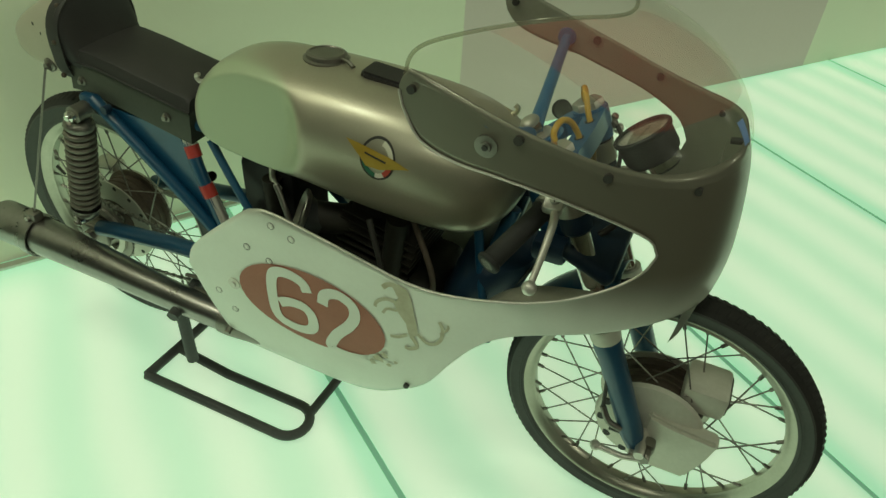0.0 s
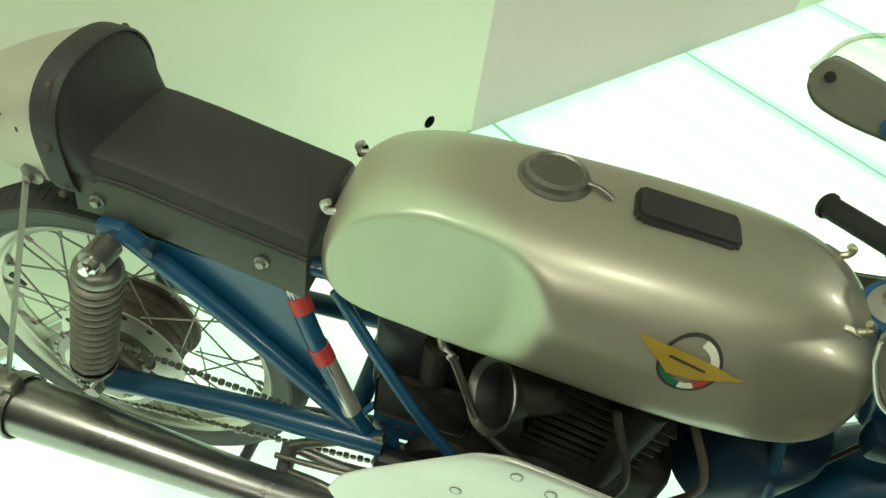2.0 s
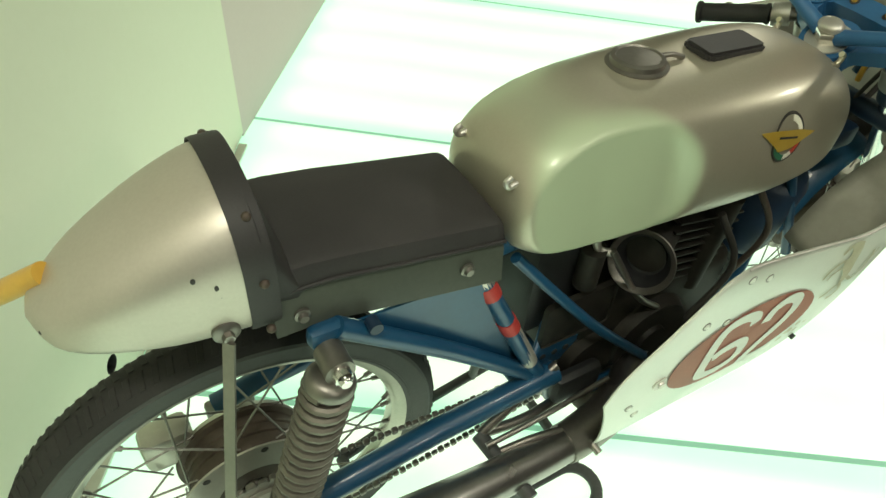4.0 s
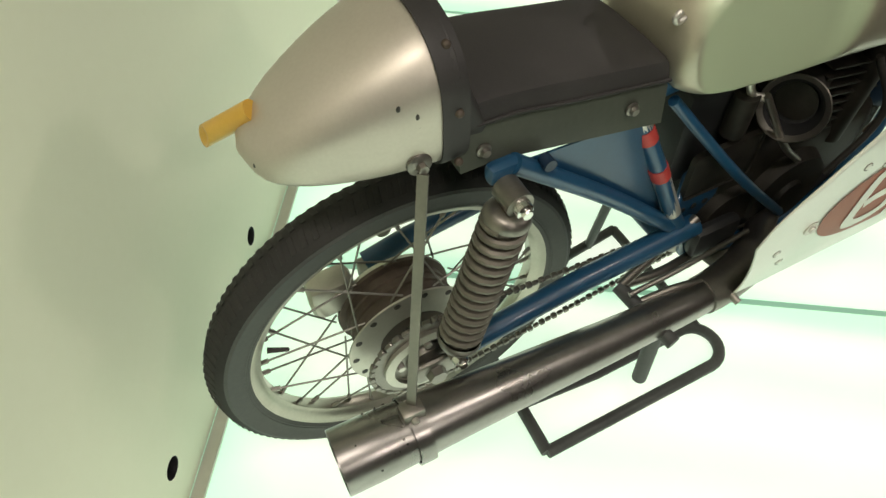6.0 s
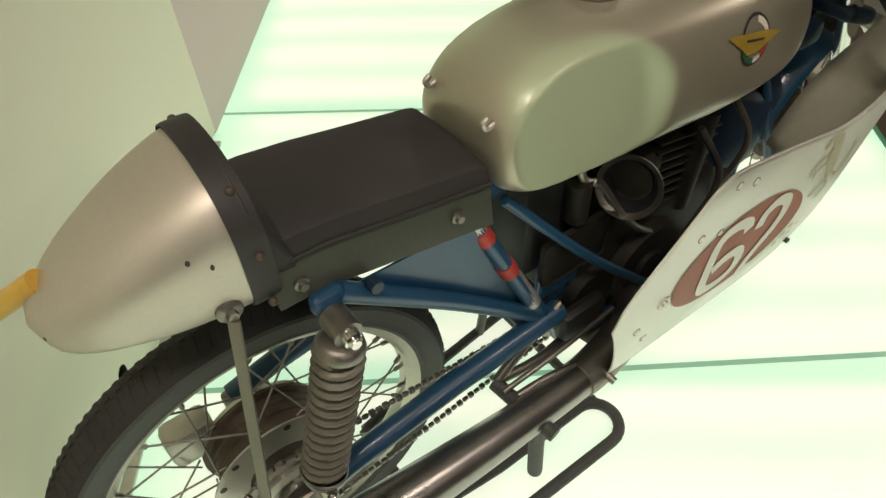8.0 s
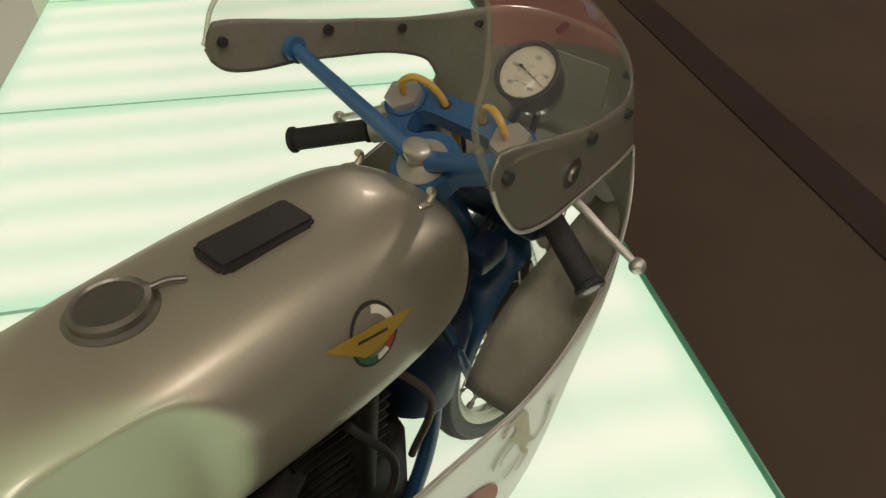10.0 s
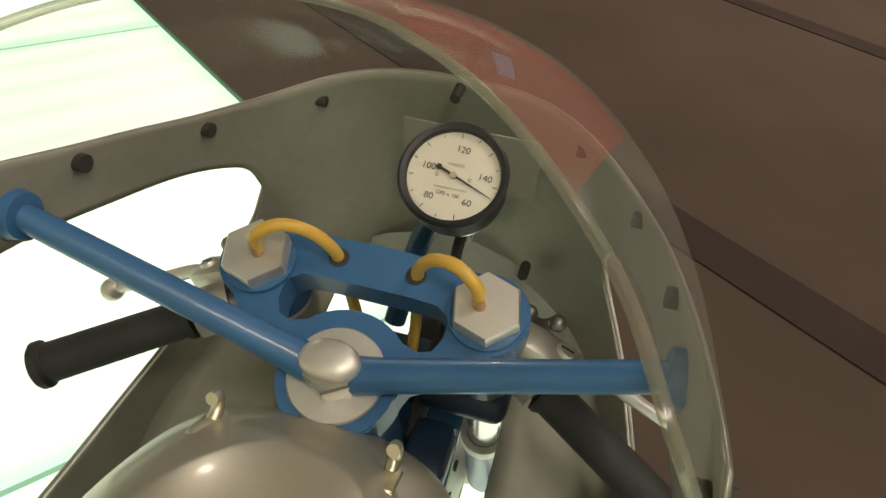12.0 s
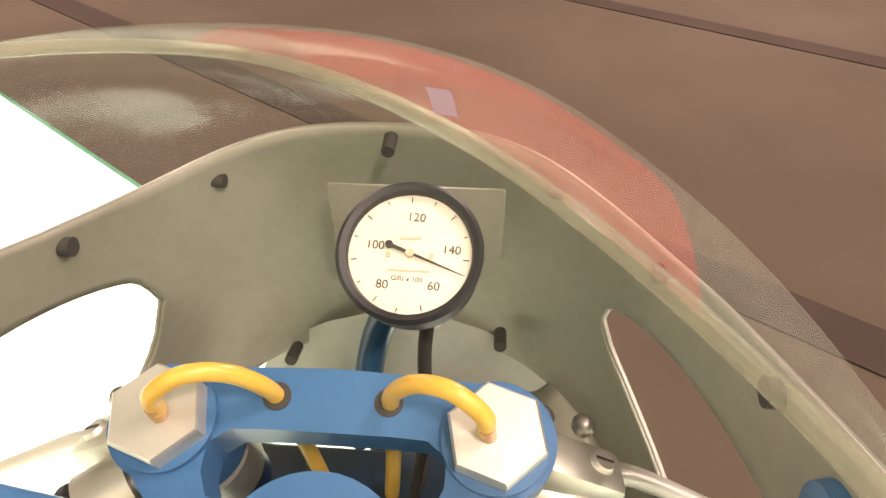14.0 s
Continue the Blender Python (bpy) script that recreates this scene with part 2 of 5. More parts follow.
def glow_mat():
    """Frosted glass lit from below by rows of tubes: brighter over each tube, greener between and towards the edge."""
    m = bpy.data.materials.new("lit_glass")
    m.use_nodes = True
    nt = m.node_tree
    b = nt.nodes["Principled BSDF"]
    tc, sep = nt.nodes.new("ShaderNodeTexCoord"), nt.nodes.new("ShaderNodeSeparateXYZ")
    nt.links.new(tc.outputs["Object"], sep.inputs[0])
    wob = nt.nodes.new("ShaderNodeTexNoise")
    wob.inputs["Scale"].default_value = 2.2
    nt.links.new(tc.outputs["Object"], wob.inputs["Vector"])
    a = nt.nodes.new("ShaderNodeMath")
    a.operation = "MULTIPLY_ADD"
    a.inputs[1].default_value = 0.06
    nt.links.new(wob.outputs[0], a.inputs[0])
    nt.links.new(sep.outputs[0], a.inputs[2])
    k = nt.nodes.new("ShaderNodeMath")
    k.operation = "MULTIPLY"
    k.inputs[1].default_value = 2 * math.pi / 0.2
    nt.links.new(a.outputs[0], k.inputs[0])
    sn = nt.nodes.new("ShaderNodeMath")
    sn.operation = "SINE"
    nt.links.new(k.outputs[0], sn.inputs[0])
    mr = nt.nodes.new("ShaderNodeMapRange")
    mr.inputs[1].default_value, mr.inputs[2].default_value = -1, 1
    nt.links.new(sn.outputs[0], mr.inputs[0])
    # towards the long edges of the panel the tubes end
    ab = nt.nodes.new("ShaderNodeMath")
    ab.operation = "ABSOLUTE"
    nt.links.new(sep.outputs[1], ab.inputs[0])
    ed = nt.nodes.new("ShaderNodeMapRange")
    ed.interpolation_type = "SMOOTHSTEP"
    ed.inputs[1].default_value, ed.inputs[2].default_value = 0.97, 0.86
    nt.links.new(ab.outputs[0], ed.inputs[0])
    mul = nt.nodes.new("ShaderNodeMath")
    mul.operation = "MULTIPLY_ADD"
    mul.inputs[1].default_value, mul.inputs[2].default_value = 0.5, 0.5
    nt.links.new(mr.outputs[0], mul.inputs[0])
    ax = nt.nodes.new("ShaderNodeMath")
    ax.operation = "ABSOLUTE"
    nt.links.new(sep.outputs[0], ax.inputs[0])
    ex = nt.nodes.new("ShaderNodeMapRange")
    ex.interpolation_type = "SMOOTHSTEP"
    ex.inputs[1].default_value, ex.inputs[2].default_value = 0.490, 0.415
    nt.links.new(ax.outputs[0], ex.inputs[0])
    both = nt.nodes.new("ShaderNodeMath")
    both.operation = "MULTIPLY"
    nt.links.new(ed.outputs[0], both.inputs[0])
    nt.links.new(ex.outputs[0], both.inputs[1])
    # the glow turns dimmer and greener towards the slanting white wall
    geo = nt.nodes.new("ShaderNodeNewGeometry")
    dot = nt.nodes.new("ShaderNodeVectorMath")
    dot.operation = "DOT_PRODUCT"
    dot.inputs[1].default_value = (math.sin(WALL_ANGLE), -math.cos(WALL_ANGLE), 0)
    nt.links.new(geo.outputs["Position"], dot.inputs[0])
    off = nt.nodes.new("ShaderNodeMapRange")
    off.interpolation_type = "SMOOTHSTEP"
    base = CORNER[0] * math.sin(WALL_ANGLE) - CORNER[1] * math.cos(WALL_ANGLE)
    off.inputs[1].default_value, off.inputs[2].default_value = base, base + 0.17
    nt.links.new(dot.outputs["Value"], off.inputs[0])
    three = nt.nodes.new("ShaderNodeMath")
    three.operation = "MULTIPLY"
    nt.links.new(both.outputs[0], three.inputs[0])
    nt.links.new(off.outputs[0], three.inputs[1])
    fac = nt.nodes.new("ShaderNodeMath")
    fac.operation = "MULTIPLY"
    nt.links.new(mul.outputs[0], fac.inputs[0])
    nt.links.new(three.outputs[0], fac.inputs[1])
    mix = nt.nodes.new("ShaderNodeMix")
    mix.data_type = "RGBA"
    mix.inputs[6].default_value, mix.inputs[7].default_value = (0.48, 0.86, 0.60, 1), (0.93, 1.0, 0.82, 1)
    nt.links.new(fac.outputs[0], mix.inputs[0])
    nt.links.new(mix.outputs[2], b.inputs["Emission Color"])
    b.inputs["Emission Strength"].default_value = GLOW
    b.inputs["Base Color"].default_value = (0.55, 0.62, 0.55, 1)
    b.inputs["Roughness"].default_value = 0.35
    return m


lit_glass = glow_mat()
# translucent green sealant in the joints, lit from below like the glass
joint_glow = surf("joint_glow", (0.22, 0.36, 0.27), (0.27, 0.42, 0.32), 10, 0.4)
joint_glow.node_tree.nodes["Principled BSDF"].inputs["Emission Color"].default_value = (0.30, 0.62, 0.42, 1)
joint_glow.node_tree.nodes["Principled BSDF"].inputs["Emission Strength"].default_value = GLOW * 0.52


# mesh helpers
def finish(bm, name, material, smooth=True):
    bmesh.ops.recalc_face_normals(bm, faces=bm.faces)
    me = bpy.data.meshes.new(name)
    bm.to_mesh(me)
    bm.free()
    for mt in material if isinstance(material, (list, tuple)) else (material,):
        me.materials.append(mt)
    if smooth:
        me.polygons.foreach_set("use_smooth", [True] * len(me.polygons))
        me.set_sharp_from_angle(angle=radians(38))
    return me


def part(name, bm, material, parent=None, label="", smooth=True):
    ob = new(name, finish(bm, name, material, smooth))
    ob.parent = parent
    if label:
        tagged(ob, label)
    return ob


def along(a, b):
    a, b = Vector(a), Vector(b)
    return Matrix.Translation((a + b) / 2) @ (b - a).to_track_quat("Z", "Y").to_matrix().to_4x4()


def frustum(bm, a, b, r1, r2=None, seg=24, caps=True):
    d = (Vector(b) - Vector(a)).length
    r = bmesh.ops.create_cone(bm, cap_ends=caps, segments=seg, radius1=r1, radius2=r1 if r2 is None else r2, depth=d)
    bmesh.ops.transform(bm, matrix=along(a, b), verts=r["verts"])
    return bm


def rod(a, b, r1, r2=None, seg=20):
    return frustum(bmesh.new(), a, b, r1, r2, seg)


def block(x0, x1, y0, y1, z0, z1, bev=0.0, seg=2):
    bm = bmesh.new()
    bmesh.ops.create_cube(bm, size=1)
    for v in bm.verts:
        v.co = Vector(((x0 + x1) / 2 + v.co.x * (x1 - x0), (y0 + y1) / 2 + v.co.y * (y1 - y0), (z0 + z1) / 2 + v.co.z * (z1 - z0)))
    if bev:
        bmesh.ops.bevel(bm, geom=bm.edges[:], offset=bev, segments=seg, affect="EDGES", profile=0.5)
    return bm


def ball(c, r, seg=16, sx=1, sy=1, sz=1):
    bm = bmesh.new()
    bmesh.ops.create_uvsphere(bm, u_segments=seg, v_segments=seg // 2 + 2, radius=r)
    for v in bm.verts:
        v.co = Vector((v.co.x * sx + c[0], v.co.y * sy + c[1], v.co.z * sz + c[2]))
    return bm


def smooth_line(pts, n=8):
    """A rounded line through the points."""
    p = [Vector(q) for q in pts]
    p = [2 * p[0] - p[1], *p, 2 * p[-1] - p[-2]]
    out = []
    for i in range(1, len(p) - 2):
        for k in range(n):
            t = k / n
            out.append(0.5 * (2 * p[i] + (p[i + 1] - p[i - 1]) * t + (2 * p[i - 1] - 5 * p[i] + 4 * p[i + 1] - p[i + 2]) * t * t + (3 * p[i] - p[i - 1] - 3 * p[i + 1] + p[i + 2]) * t ** 3))
    return out + [p[-2]]


def pipe(pts, r, seg=12, r_end=None, closed=False, bm=None):
    """A tube swept along a line of points."""
    pts = [Vector(q) for q in pts]
    bm = bm or bmesh.new()
    n = len(pts)
    rings = []
    side = None
    for i, p in enumerate(pts):
        if closed:
            d = pts[(i + 1) % n] - pts[i - 1]
        else:
            d = pts[min(i + 1, n - 1)] - pts[max(i - 1, 0)]
        d.normalize()
        if side is None:
            side = d.orthogonal().normalized()
        side = (side - d * side.dot(d)).normalized()
        up = d.cross(side)
        rr = r if r_end is None else r + (r_end - r) * i / (n - 1)
        rings.append([bm.verts.new(p + rr * (math.cos(a) * side + math.sin(a) * up)) for a in (2 * math.pi * k / seg for k in range(seg))])
    for i in range(n if closed else n - 1):
        a, b = rings[i], rings[(i + 1) % n]
        for k in range(seg):
            bm.faces.new((a[k], a[(k + 1) % seg], b[(k + 1) % seg], b[k]))
    if not closed:
        bm.faces.new(rings[0][::-1])
        bm.faces.new(rings[-1])
    return bm


def lathe(profile, m, seg=48):
    """A turned body: profile rows of (radius, height) about the local z axis, laid by m."""
    bm = bmesh.new()
    rings = [[bm.verts.new(m @ Vector((r * math.cos(a), r * math.sin(a), h))) for a in (2 * math.pi * k / seg for k in range(seg))] for r, h in profile]
    for a, b in zip(rings, rings[1:]):
        for k in range(seg):
            bm.faces.new((a[k], a[(k + 1) % seg], b[(k + 1) % seg], b[k]))
    return bm


def ringed(profile, m, seg=64):
    """A closed ring: the profile is joined end to start."""
    return lathe([*profile, profile[0]], m, seg)


def loft(rings, closed=True, caps=True):
    bm = bmesh.new()
    vs = [[bm.verts.new(p) for p in ring] for ring in rings]
    n = len(vs[0])
    for a, b in zip(vs, vs[1:]):
        for k in range(n if closed else n - 1):
            bm.faces.new((a[k], a[(k + 1) % n], b[(k + 1) % n], b[k]))
    if caps and closed:
        bm.faces.new(vs[0][::-1])
        bm.faces.new(vs[-1])
    return bm


def prism(outline, m, depth, bev=0.0):
    """A flat shape of (x, y) points, depth thick, laid by m."""
    bm = bmesh.new()
    vs = [bm.verts.new((x, y, 0)) for x, y in outline]
    f = bm.faces.new(vs)
    r = bmesh.ops.extrude_face_region(bm, geom=[f])
    bmesh.ops.translate(bm, vec=(0, 0, depth), verts=[v for v in r["geom"] if isinstance(v, bmesh.types.BMVert)])
    if bev:
        bmesh.ops.bevel(bm, geom=bm.edges[:], offset=bev, segments=2, affect="EDGES")
    bm.transform(m)
    return bm


def curve_of(rows):
    xs, ys = [r[0] for r in rows], [r[1] for r in rows]
    return lambda x: float(np.interp(x, xs, ys))


def smooth_curve(rows):
    """Interpolates smoothly (monotone in x) through the rows."""
    p = smooth_line([(a, b, 0) for a, b in rows], 10)
    return curve_of([(q.x, q.y) for q in p])


# the setting
U, V = Vector((math.cos(radians(PLAT_ANGLE)), math.sin(radians(PLAT_ANGLE)), 0)), Vector((math.sin(radians(PLAT_ANGLE)), -math.cos(radians(PLAT_ANGLE)), 0))
PLAT = Matrix(((U.x, V.x, 0, 0), (U.y, V.y, 0, 0), (0, 0, 1, 0), (0, 0, 0, 1)))


def on_plat(u, v, z=0.0):
    return PLAT @ Vector((u, v, z))


part("floor", block(-9, 11, -9, 9, -0.3, -0.12), carpet)
tagged(bpy.data.objects["floor"], "brown matt carpet floor round the lit platform", "floor", kind="structure")
for n, (v0, v1) in enumerate(((2.25, 2.43), (4.48, 4.64))):
    bm = block(-9, 9, v0, v1, -0.12, -0.114)
    bm.transform(PLAT)
    tagged(part("trim", bm, stripe_dark), "dark brown band inlaid in the carpet floor", "floor band", kind="structure")
platform = part("platform", block(-3.72, 5.32, -0.475, 1.43, -0.12, -0.024), joint_dark)
platform.matrix_world = PLAT
tagged(platform, "low display platform of lit frosted glass panels", "platform", kind="structure")
# the joints fan a little: (place along the platform, slant)
JOINTS = [(-3.59, 0.06), (-2.61, 0.06), (-1.63, 0.06), (-0.65, 0.06), (0.331, 0.06), (1.275, 0.005), (2.272, -0.03), (3.290, -0.03), (4.290, -0.03), (5.27, -0.03)]


def slanted(bm, u0, k0, u1, k1, mid):
    """Shifts the two ends of a panel so that they lie along its joints."""
    for v in bm.verts:
        t = 0.0 if v.co.x < 0 else 1.0
        v.co.x += ((u0 + k0 * v.co.y - mid) * (1 - t) + (u1 + k1 * v.co.y - mid) * t)
    return bm


for (u0, k0), (u1, k1) in zip(JOINTS, JOINTS[1:]):
    mid = (u0 + u1) / 2
    g = 0.0075
    p = part("glass_panel", slanted(block(-0.0001, 0.0001, -0.95, 0.95, -0.02, 0), u0 + g, k0, u1 - g, k1, mid), lit_glass, platform, smooth=False)
    p.location = (mid, 0.478, 0)
for u0, k0 in JOINTS[1:-1]:
    bm = block(-0.0072, 0.0072, -0.952, 0.952, -0.0235, -0.0015)
    for v in bm.verts:
        v.co.x += k0 * v.co.y
    p = part("joint_strip", bm, joint_glow, platform, smooth=False)
    p.location = (u0, 0.478, 0)
edge = part("platform_edge", block(-3.72, 5.32, 1.431, 1.447, -0.118, -0.001, 0.002), glass_edge, platform, "green glass edge strip")


def wall_piece(name, a, b, z0, z1, thick, material, label):
    """An upright wall along a-b, its thickness behind it."""
    a, b = Vector((*a, 0)), Vector((*b, 0))
    d = (b - a).normalized()
    nrm = Vector((-d.y, d.x, 0)) * thick
    bm = bmesh.new()
    lo = [bm.verts.new(p + Vector((0, 0, z0))) for p in (a, b, b + nrm, a + nrm)]
    hi = [bm.verts.new(p + Vector((0, 0, z1))) for p in (a, b, b + nrm, a + nrm)]
    bm.faces.new(lo[::-1])
    bm.faces.new(hi)
    for k in range(4):
        bm.faces.new((lo[k], lo[(k + 1) % 4], hi[(k + 1) % 4], hi[k]))
    return tagged(part(name, bm, material, smooth=False), label, "wall", kind="structure")


W1D = Vector((math.cos(WALL_ANGLE), math.sin(WALL_ANGLE), 0))
W1_FAR = (CORNER[0] - W1D.x * 3.2, CORNER[1] - W1D.y * 3.2)
W2_FAR = (CORNER[0] + U.x * 1.95, CORNER[1] + U.y * 1.95)
W3_FAR = (CORNER[0] + U.x * 5.0, CORNER[1] + U.y * 5.0)


def holed_wall():
    """The white wall panel beside the tail, with a row of round holes near its foot."""
    L, T = 3.2, 0.06
    m = Matrix(((W1D.x, 0, -W1D.y, W1_FAR[0]), (W1D.y, 0, W1D.x, W1_FAR[1]), (0, 1, 0, 0), (0, 0, 0, 1)))
    bm = bmesh.new()
    dark_faces = []
    holes = [L - 0.193 - 0.2435 * k for k in range(11)]
    us = [0.0]
    for c in sorted(holes):
        us += [c - 0.03, c + 0.03]
    us.append(L)
    zs = [0.012, 0.085, 0.145, 3.1]

    def quad(p):
        bm.faces.new([bm.verts.new(m @ Vector((*q, 0))) for q in p])
    for i in range(len(us) - 1):
        for j in range(3):
            if j == 1 and i % 2 == 1:
                c = ((us[i] + us[i + 1]) / 2, 0.115)
                n = 24
                ring = [bm.verts.new(m @ Vector((c[0] + 0.020 * math.cos(2 * math.pi * k / n), c[1] + 0.020 * math.sin(2 * math.pi * k / n), 0))) for k in range(n)]
                deep = [bm.verts.new(v.co + m.to_3x3() @ Vector((0, 0, 0.05))) for v in ring]
                sq = []
                for k in range(n):
                    a = 2 * math.pi * k / n
                    s = 0.03 / max(abs(math.cos(a)), abs(math.sin(a)))
                    sq.append(bm.verts.new(m @ Vector((c[0] + s * math.cos(a), c[1] + s * math.sin(a), 0))))
                for k in range(n):
                    k2 = (k + 1) % n
                    bm.faces.new((ring[k], ring[k2], sq[k2], sq[k]))
                    bm.faces.new((ring[k], ring[k2], deep[k2], deep[k]))
                bm.faces.new(deep)
                dark_faces.append(deep)
            else:
                quad(((us[i], zs[j]), (us[i + 1], zs[j]), (us[i + 1], zs[j + 1]), (us[i], zs[j + 1])))
    back = [bm.verts.new(m @ Vector(q)) for q in ((0, 0.012, T), (L, 0.012, T), (L, 3.1, T), (0, 3.1, T))]
    bm.faces.new(back)
    for deep in dark_faces:
        for v in deep:
            for f in v.link_faces:
                f.material_index = 1
    return tagged(part("wall_west", bm, [wall_white, black_paint], smooth=False), "white wall panel with round holes near its foot", "wall", kind="structure")


holed_wall()
tagged(part("baseboard", prism([(0, 0.0005), (3.15, 0.0005), (3.15, 0.010), (0, 0.010)], Matrix(((W1D.x, 0, W1D.y, W1_FAR[0]), (W1D.y, 0, -W1D.x, W1_FAR[1]), (0, 1, 0, 0), (0, 0, 0, 1))), 0.024, 0.001), brushed), "pale metal strip along the foot of the white wall", "baseboard", kind="structure")
wall_piece("wall_north", CORNER, W2_FAR, -0.12, 3.1, 0.08, wall_grey, "plain warm grey wall behind the platform")
wall_piece("wall_north_far", W2_FAR, W3_FAR, -0.12, 3.1, 0.08, wall_white, "white wall beyond the grey wall")
wall_piece("wall_east", (10, 8.5), (10, -8.5), -0.12, 3.1, 0.1, room_paint, "plain brown wall of the dim exhibition hall")
wall_piece("wall_south", (10, -8.5), (-8.5, -8.5), -0.12, 3.1, 0.1, room_paint, "plain brown wall of the dim exhibition hall")
wall_piece("wall_back", (-8.5, -8.5), (-8.5, 8.5), -0.12, 3.1, 0.1, room_paint, "plain brown wall of the dim exhibition hall")
wall_piece("wall_end", (-8.5, 8.5), (10, 8.5), -0.12, 3.1, 0.1, room_paint, "plain brown wall of the dim exhibition hall")
tagged(part("ceiling", block(-9, 11, -9, 9, 3.1, 3.2), ceiling_paint), "plain grey ceiling of the exhibition hall", "ceiling", kind="structure")

# the motorcycle
bike = new("racing_motorcycle")
tagged(bike, "vintage silver racing motorcycle, blue frame, half fairing, painted number 62", "motorcycle")
AXIS_Y = Matrix.Rotation(radians(90), 4, "X")  # local z lies along -y


def wheel(name, cx, cz, R=0.300, half=0.031):
    """Rim as the part; tyre, hub, spokes and brake pieces under it."""
    m = Matrix.Translation((cx, 0, cz)) @ AXIS_Y
    hw = half * 0.78
    side = [(0.247, 1.0), (0.2485, 0.96), (0.2485, 0.88), (0.240, 0.80), (0.236, 0.62), (0.231, 0.40), (0.2305, 0.18)]
    face = [(0.244, 1.0), (0.241, 0.90), (0.2335, 0.74), (0.2315, 0.58), (0.226, 0.40), (0.225, 0.18)]
    prof = [(r, -h * hw) for r, h in side] + [(r, h * hw) for r, h in side[::-1]] + [(r, h * hw) for r, h in face] + [(r, -h * hw) for r, h in face[::-1]]
    rim = part(name, ringed(prof, m, 96), rim_alloy, bike, "pale alloy wheel rim with wire spokes")
    w = R - 0.244
    tread_rows = [(R - 0.30 * w, -half * 0.97), (R - 0.16 * w, -half * 0.80), (R - 0.045 * w, -half * 0.42), (R, 0), (R - 0.045 * w, half * 0.42), (R - 0.16 * w, half * 0.80), (R - 0.30 * w, half * 0.97), (R - 0.34 * w, half * 0.80), (R - 0.2 * w, 0), (R - 0.34 * w, -half * 0.80)]
    part("tyre", ringed(tread_rows, m, 128), rubber, rim, "black ribbed racing tyre")
    for sg in (-1, 1):
        wall = [(0.243, 0.74), (0.249, 0.86), (0.2505, 0.90), (0.2525, 0.885), (0.254, 0.93), (0.2555, 0.92), (0.260, 0.975), (R - 0.42 * w, 1.01), (R - 0.40 * w, 1.03), (R - 0.37 * w, 1.03), (R - 0.35 * w, 1.0), (R - 0.30 * w, 0.975), (R - 0.36 * w, 0.80), (0.250, 0.66)]
        part("sidewall", ringed([(r, sg * h * half) for r, h in wall], m, 96), sidewall_rubber, rim, "grey dusty tyre sidewall with moulded ridges")
    # zigzag tread bars
    bm = bmesh.new()
    n = 110
    for j in range(n):
        for sgn in (-1, 1):
            a = 2 * math.pi * (j + (0.5 if sgn > 0 else 0)) / n
            p0 = Vector(((R + 0.0006) * math.cos(a), (R + 0.0006) * math.sin(a), sgn * 0.003))
            a1 = a + 0.018
            p1 = Vector(((R - 0.14 * w + 0.0006) * math.cos(a1), (R - 0.14 * w + 0.0006) * math.sin(a1), sgn * 0.76 * half))
            d = Vector((-math.sin(a), math.cos(a), 0)) * 0.0042
            up = Vector((math.cos(a), math.sin(a), 0)) * 0.0010
            vs = [bm.verts.new(m @ q) for q in (p0 - d, p0 + d, p1 + d, p1 - d)]
            ws = [bm.verts.new(m @ (q + up)) for q in (p0 - d * 0.8, p0 + d * 0.8, p1 + d * 0.8, p1 - d * 0.8)]
            bm.faces.new(ws)
            for i in range(4):
                bm.faces.new((vs[i], vs[(i + 1) % 4], ws[(i + 1) % 4], ws[i]))
    tread = part("tread", bm, rubber, rim, smooth=False)
    tagged(tread, kind="stuff")
    spoke_me = finish(rod((0, 0, 0), (0, 0, 1), 0.0016, seg=6), "spoke", steel)
    nip_me = finish(rod((0, 0, 0.91), (0, 0, 1), 0.0036, seg=6), "nipple", steel)
    for k in range(36):
        side = 1 if k % 2 else -1
        a = 2 * math.pi * k / 36
        lean = 0.62 if (k // 2) % 2 else -0.62
        h = m @ Vector((0.098 * math.cos(a + lean), 0.098 * math.sin(a + lean), side * 0.030))
        e = m @ Vector((0.2275 * math.cos(a), 0.2275 * math.sin(a), side * 0.004))
        pose_m = Matrix.Translation(h) @ (e - h).to_track_quat("Z", "Y").to_matrix().to_4x4() @ Matrix.Diagonal((1, 1, (e - h).length, 1))
        for nm, me in (("spoke", spoke_me), ("nipple", nip_me)):
            s = new(nm, me)
            s.parent = rim
            s.matrix_local = pose_m
    return rim, m


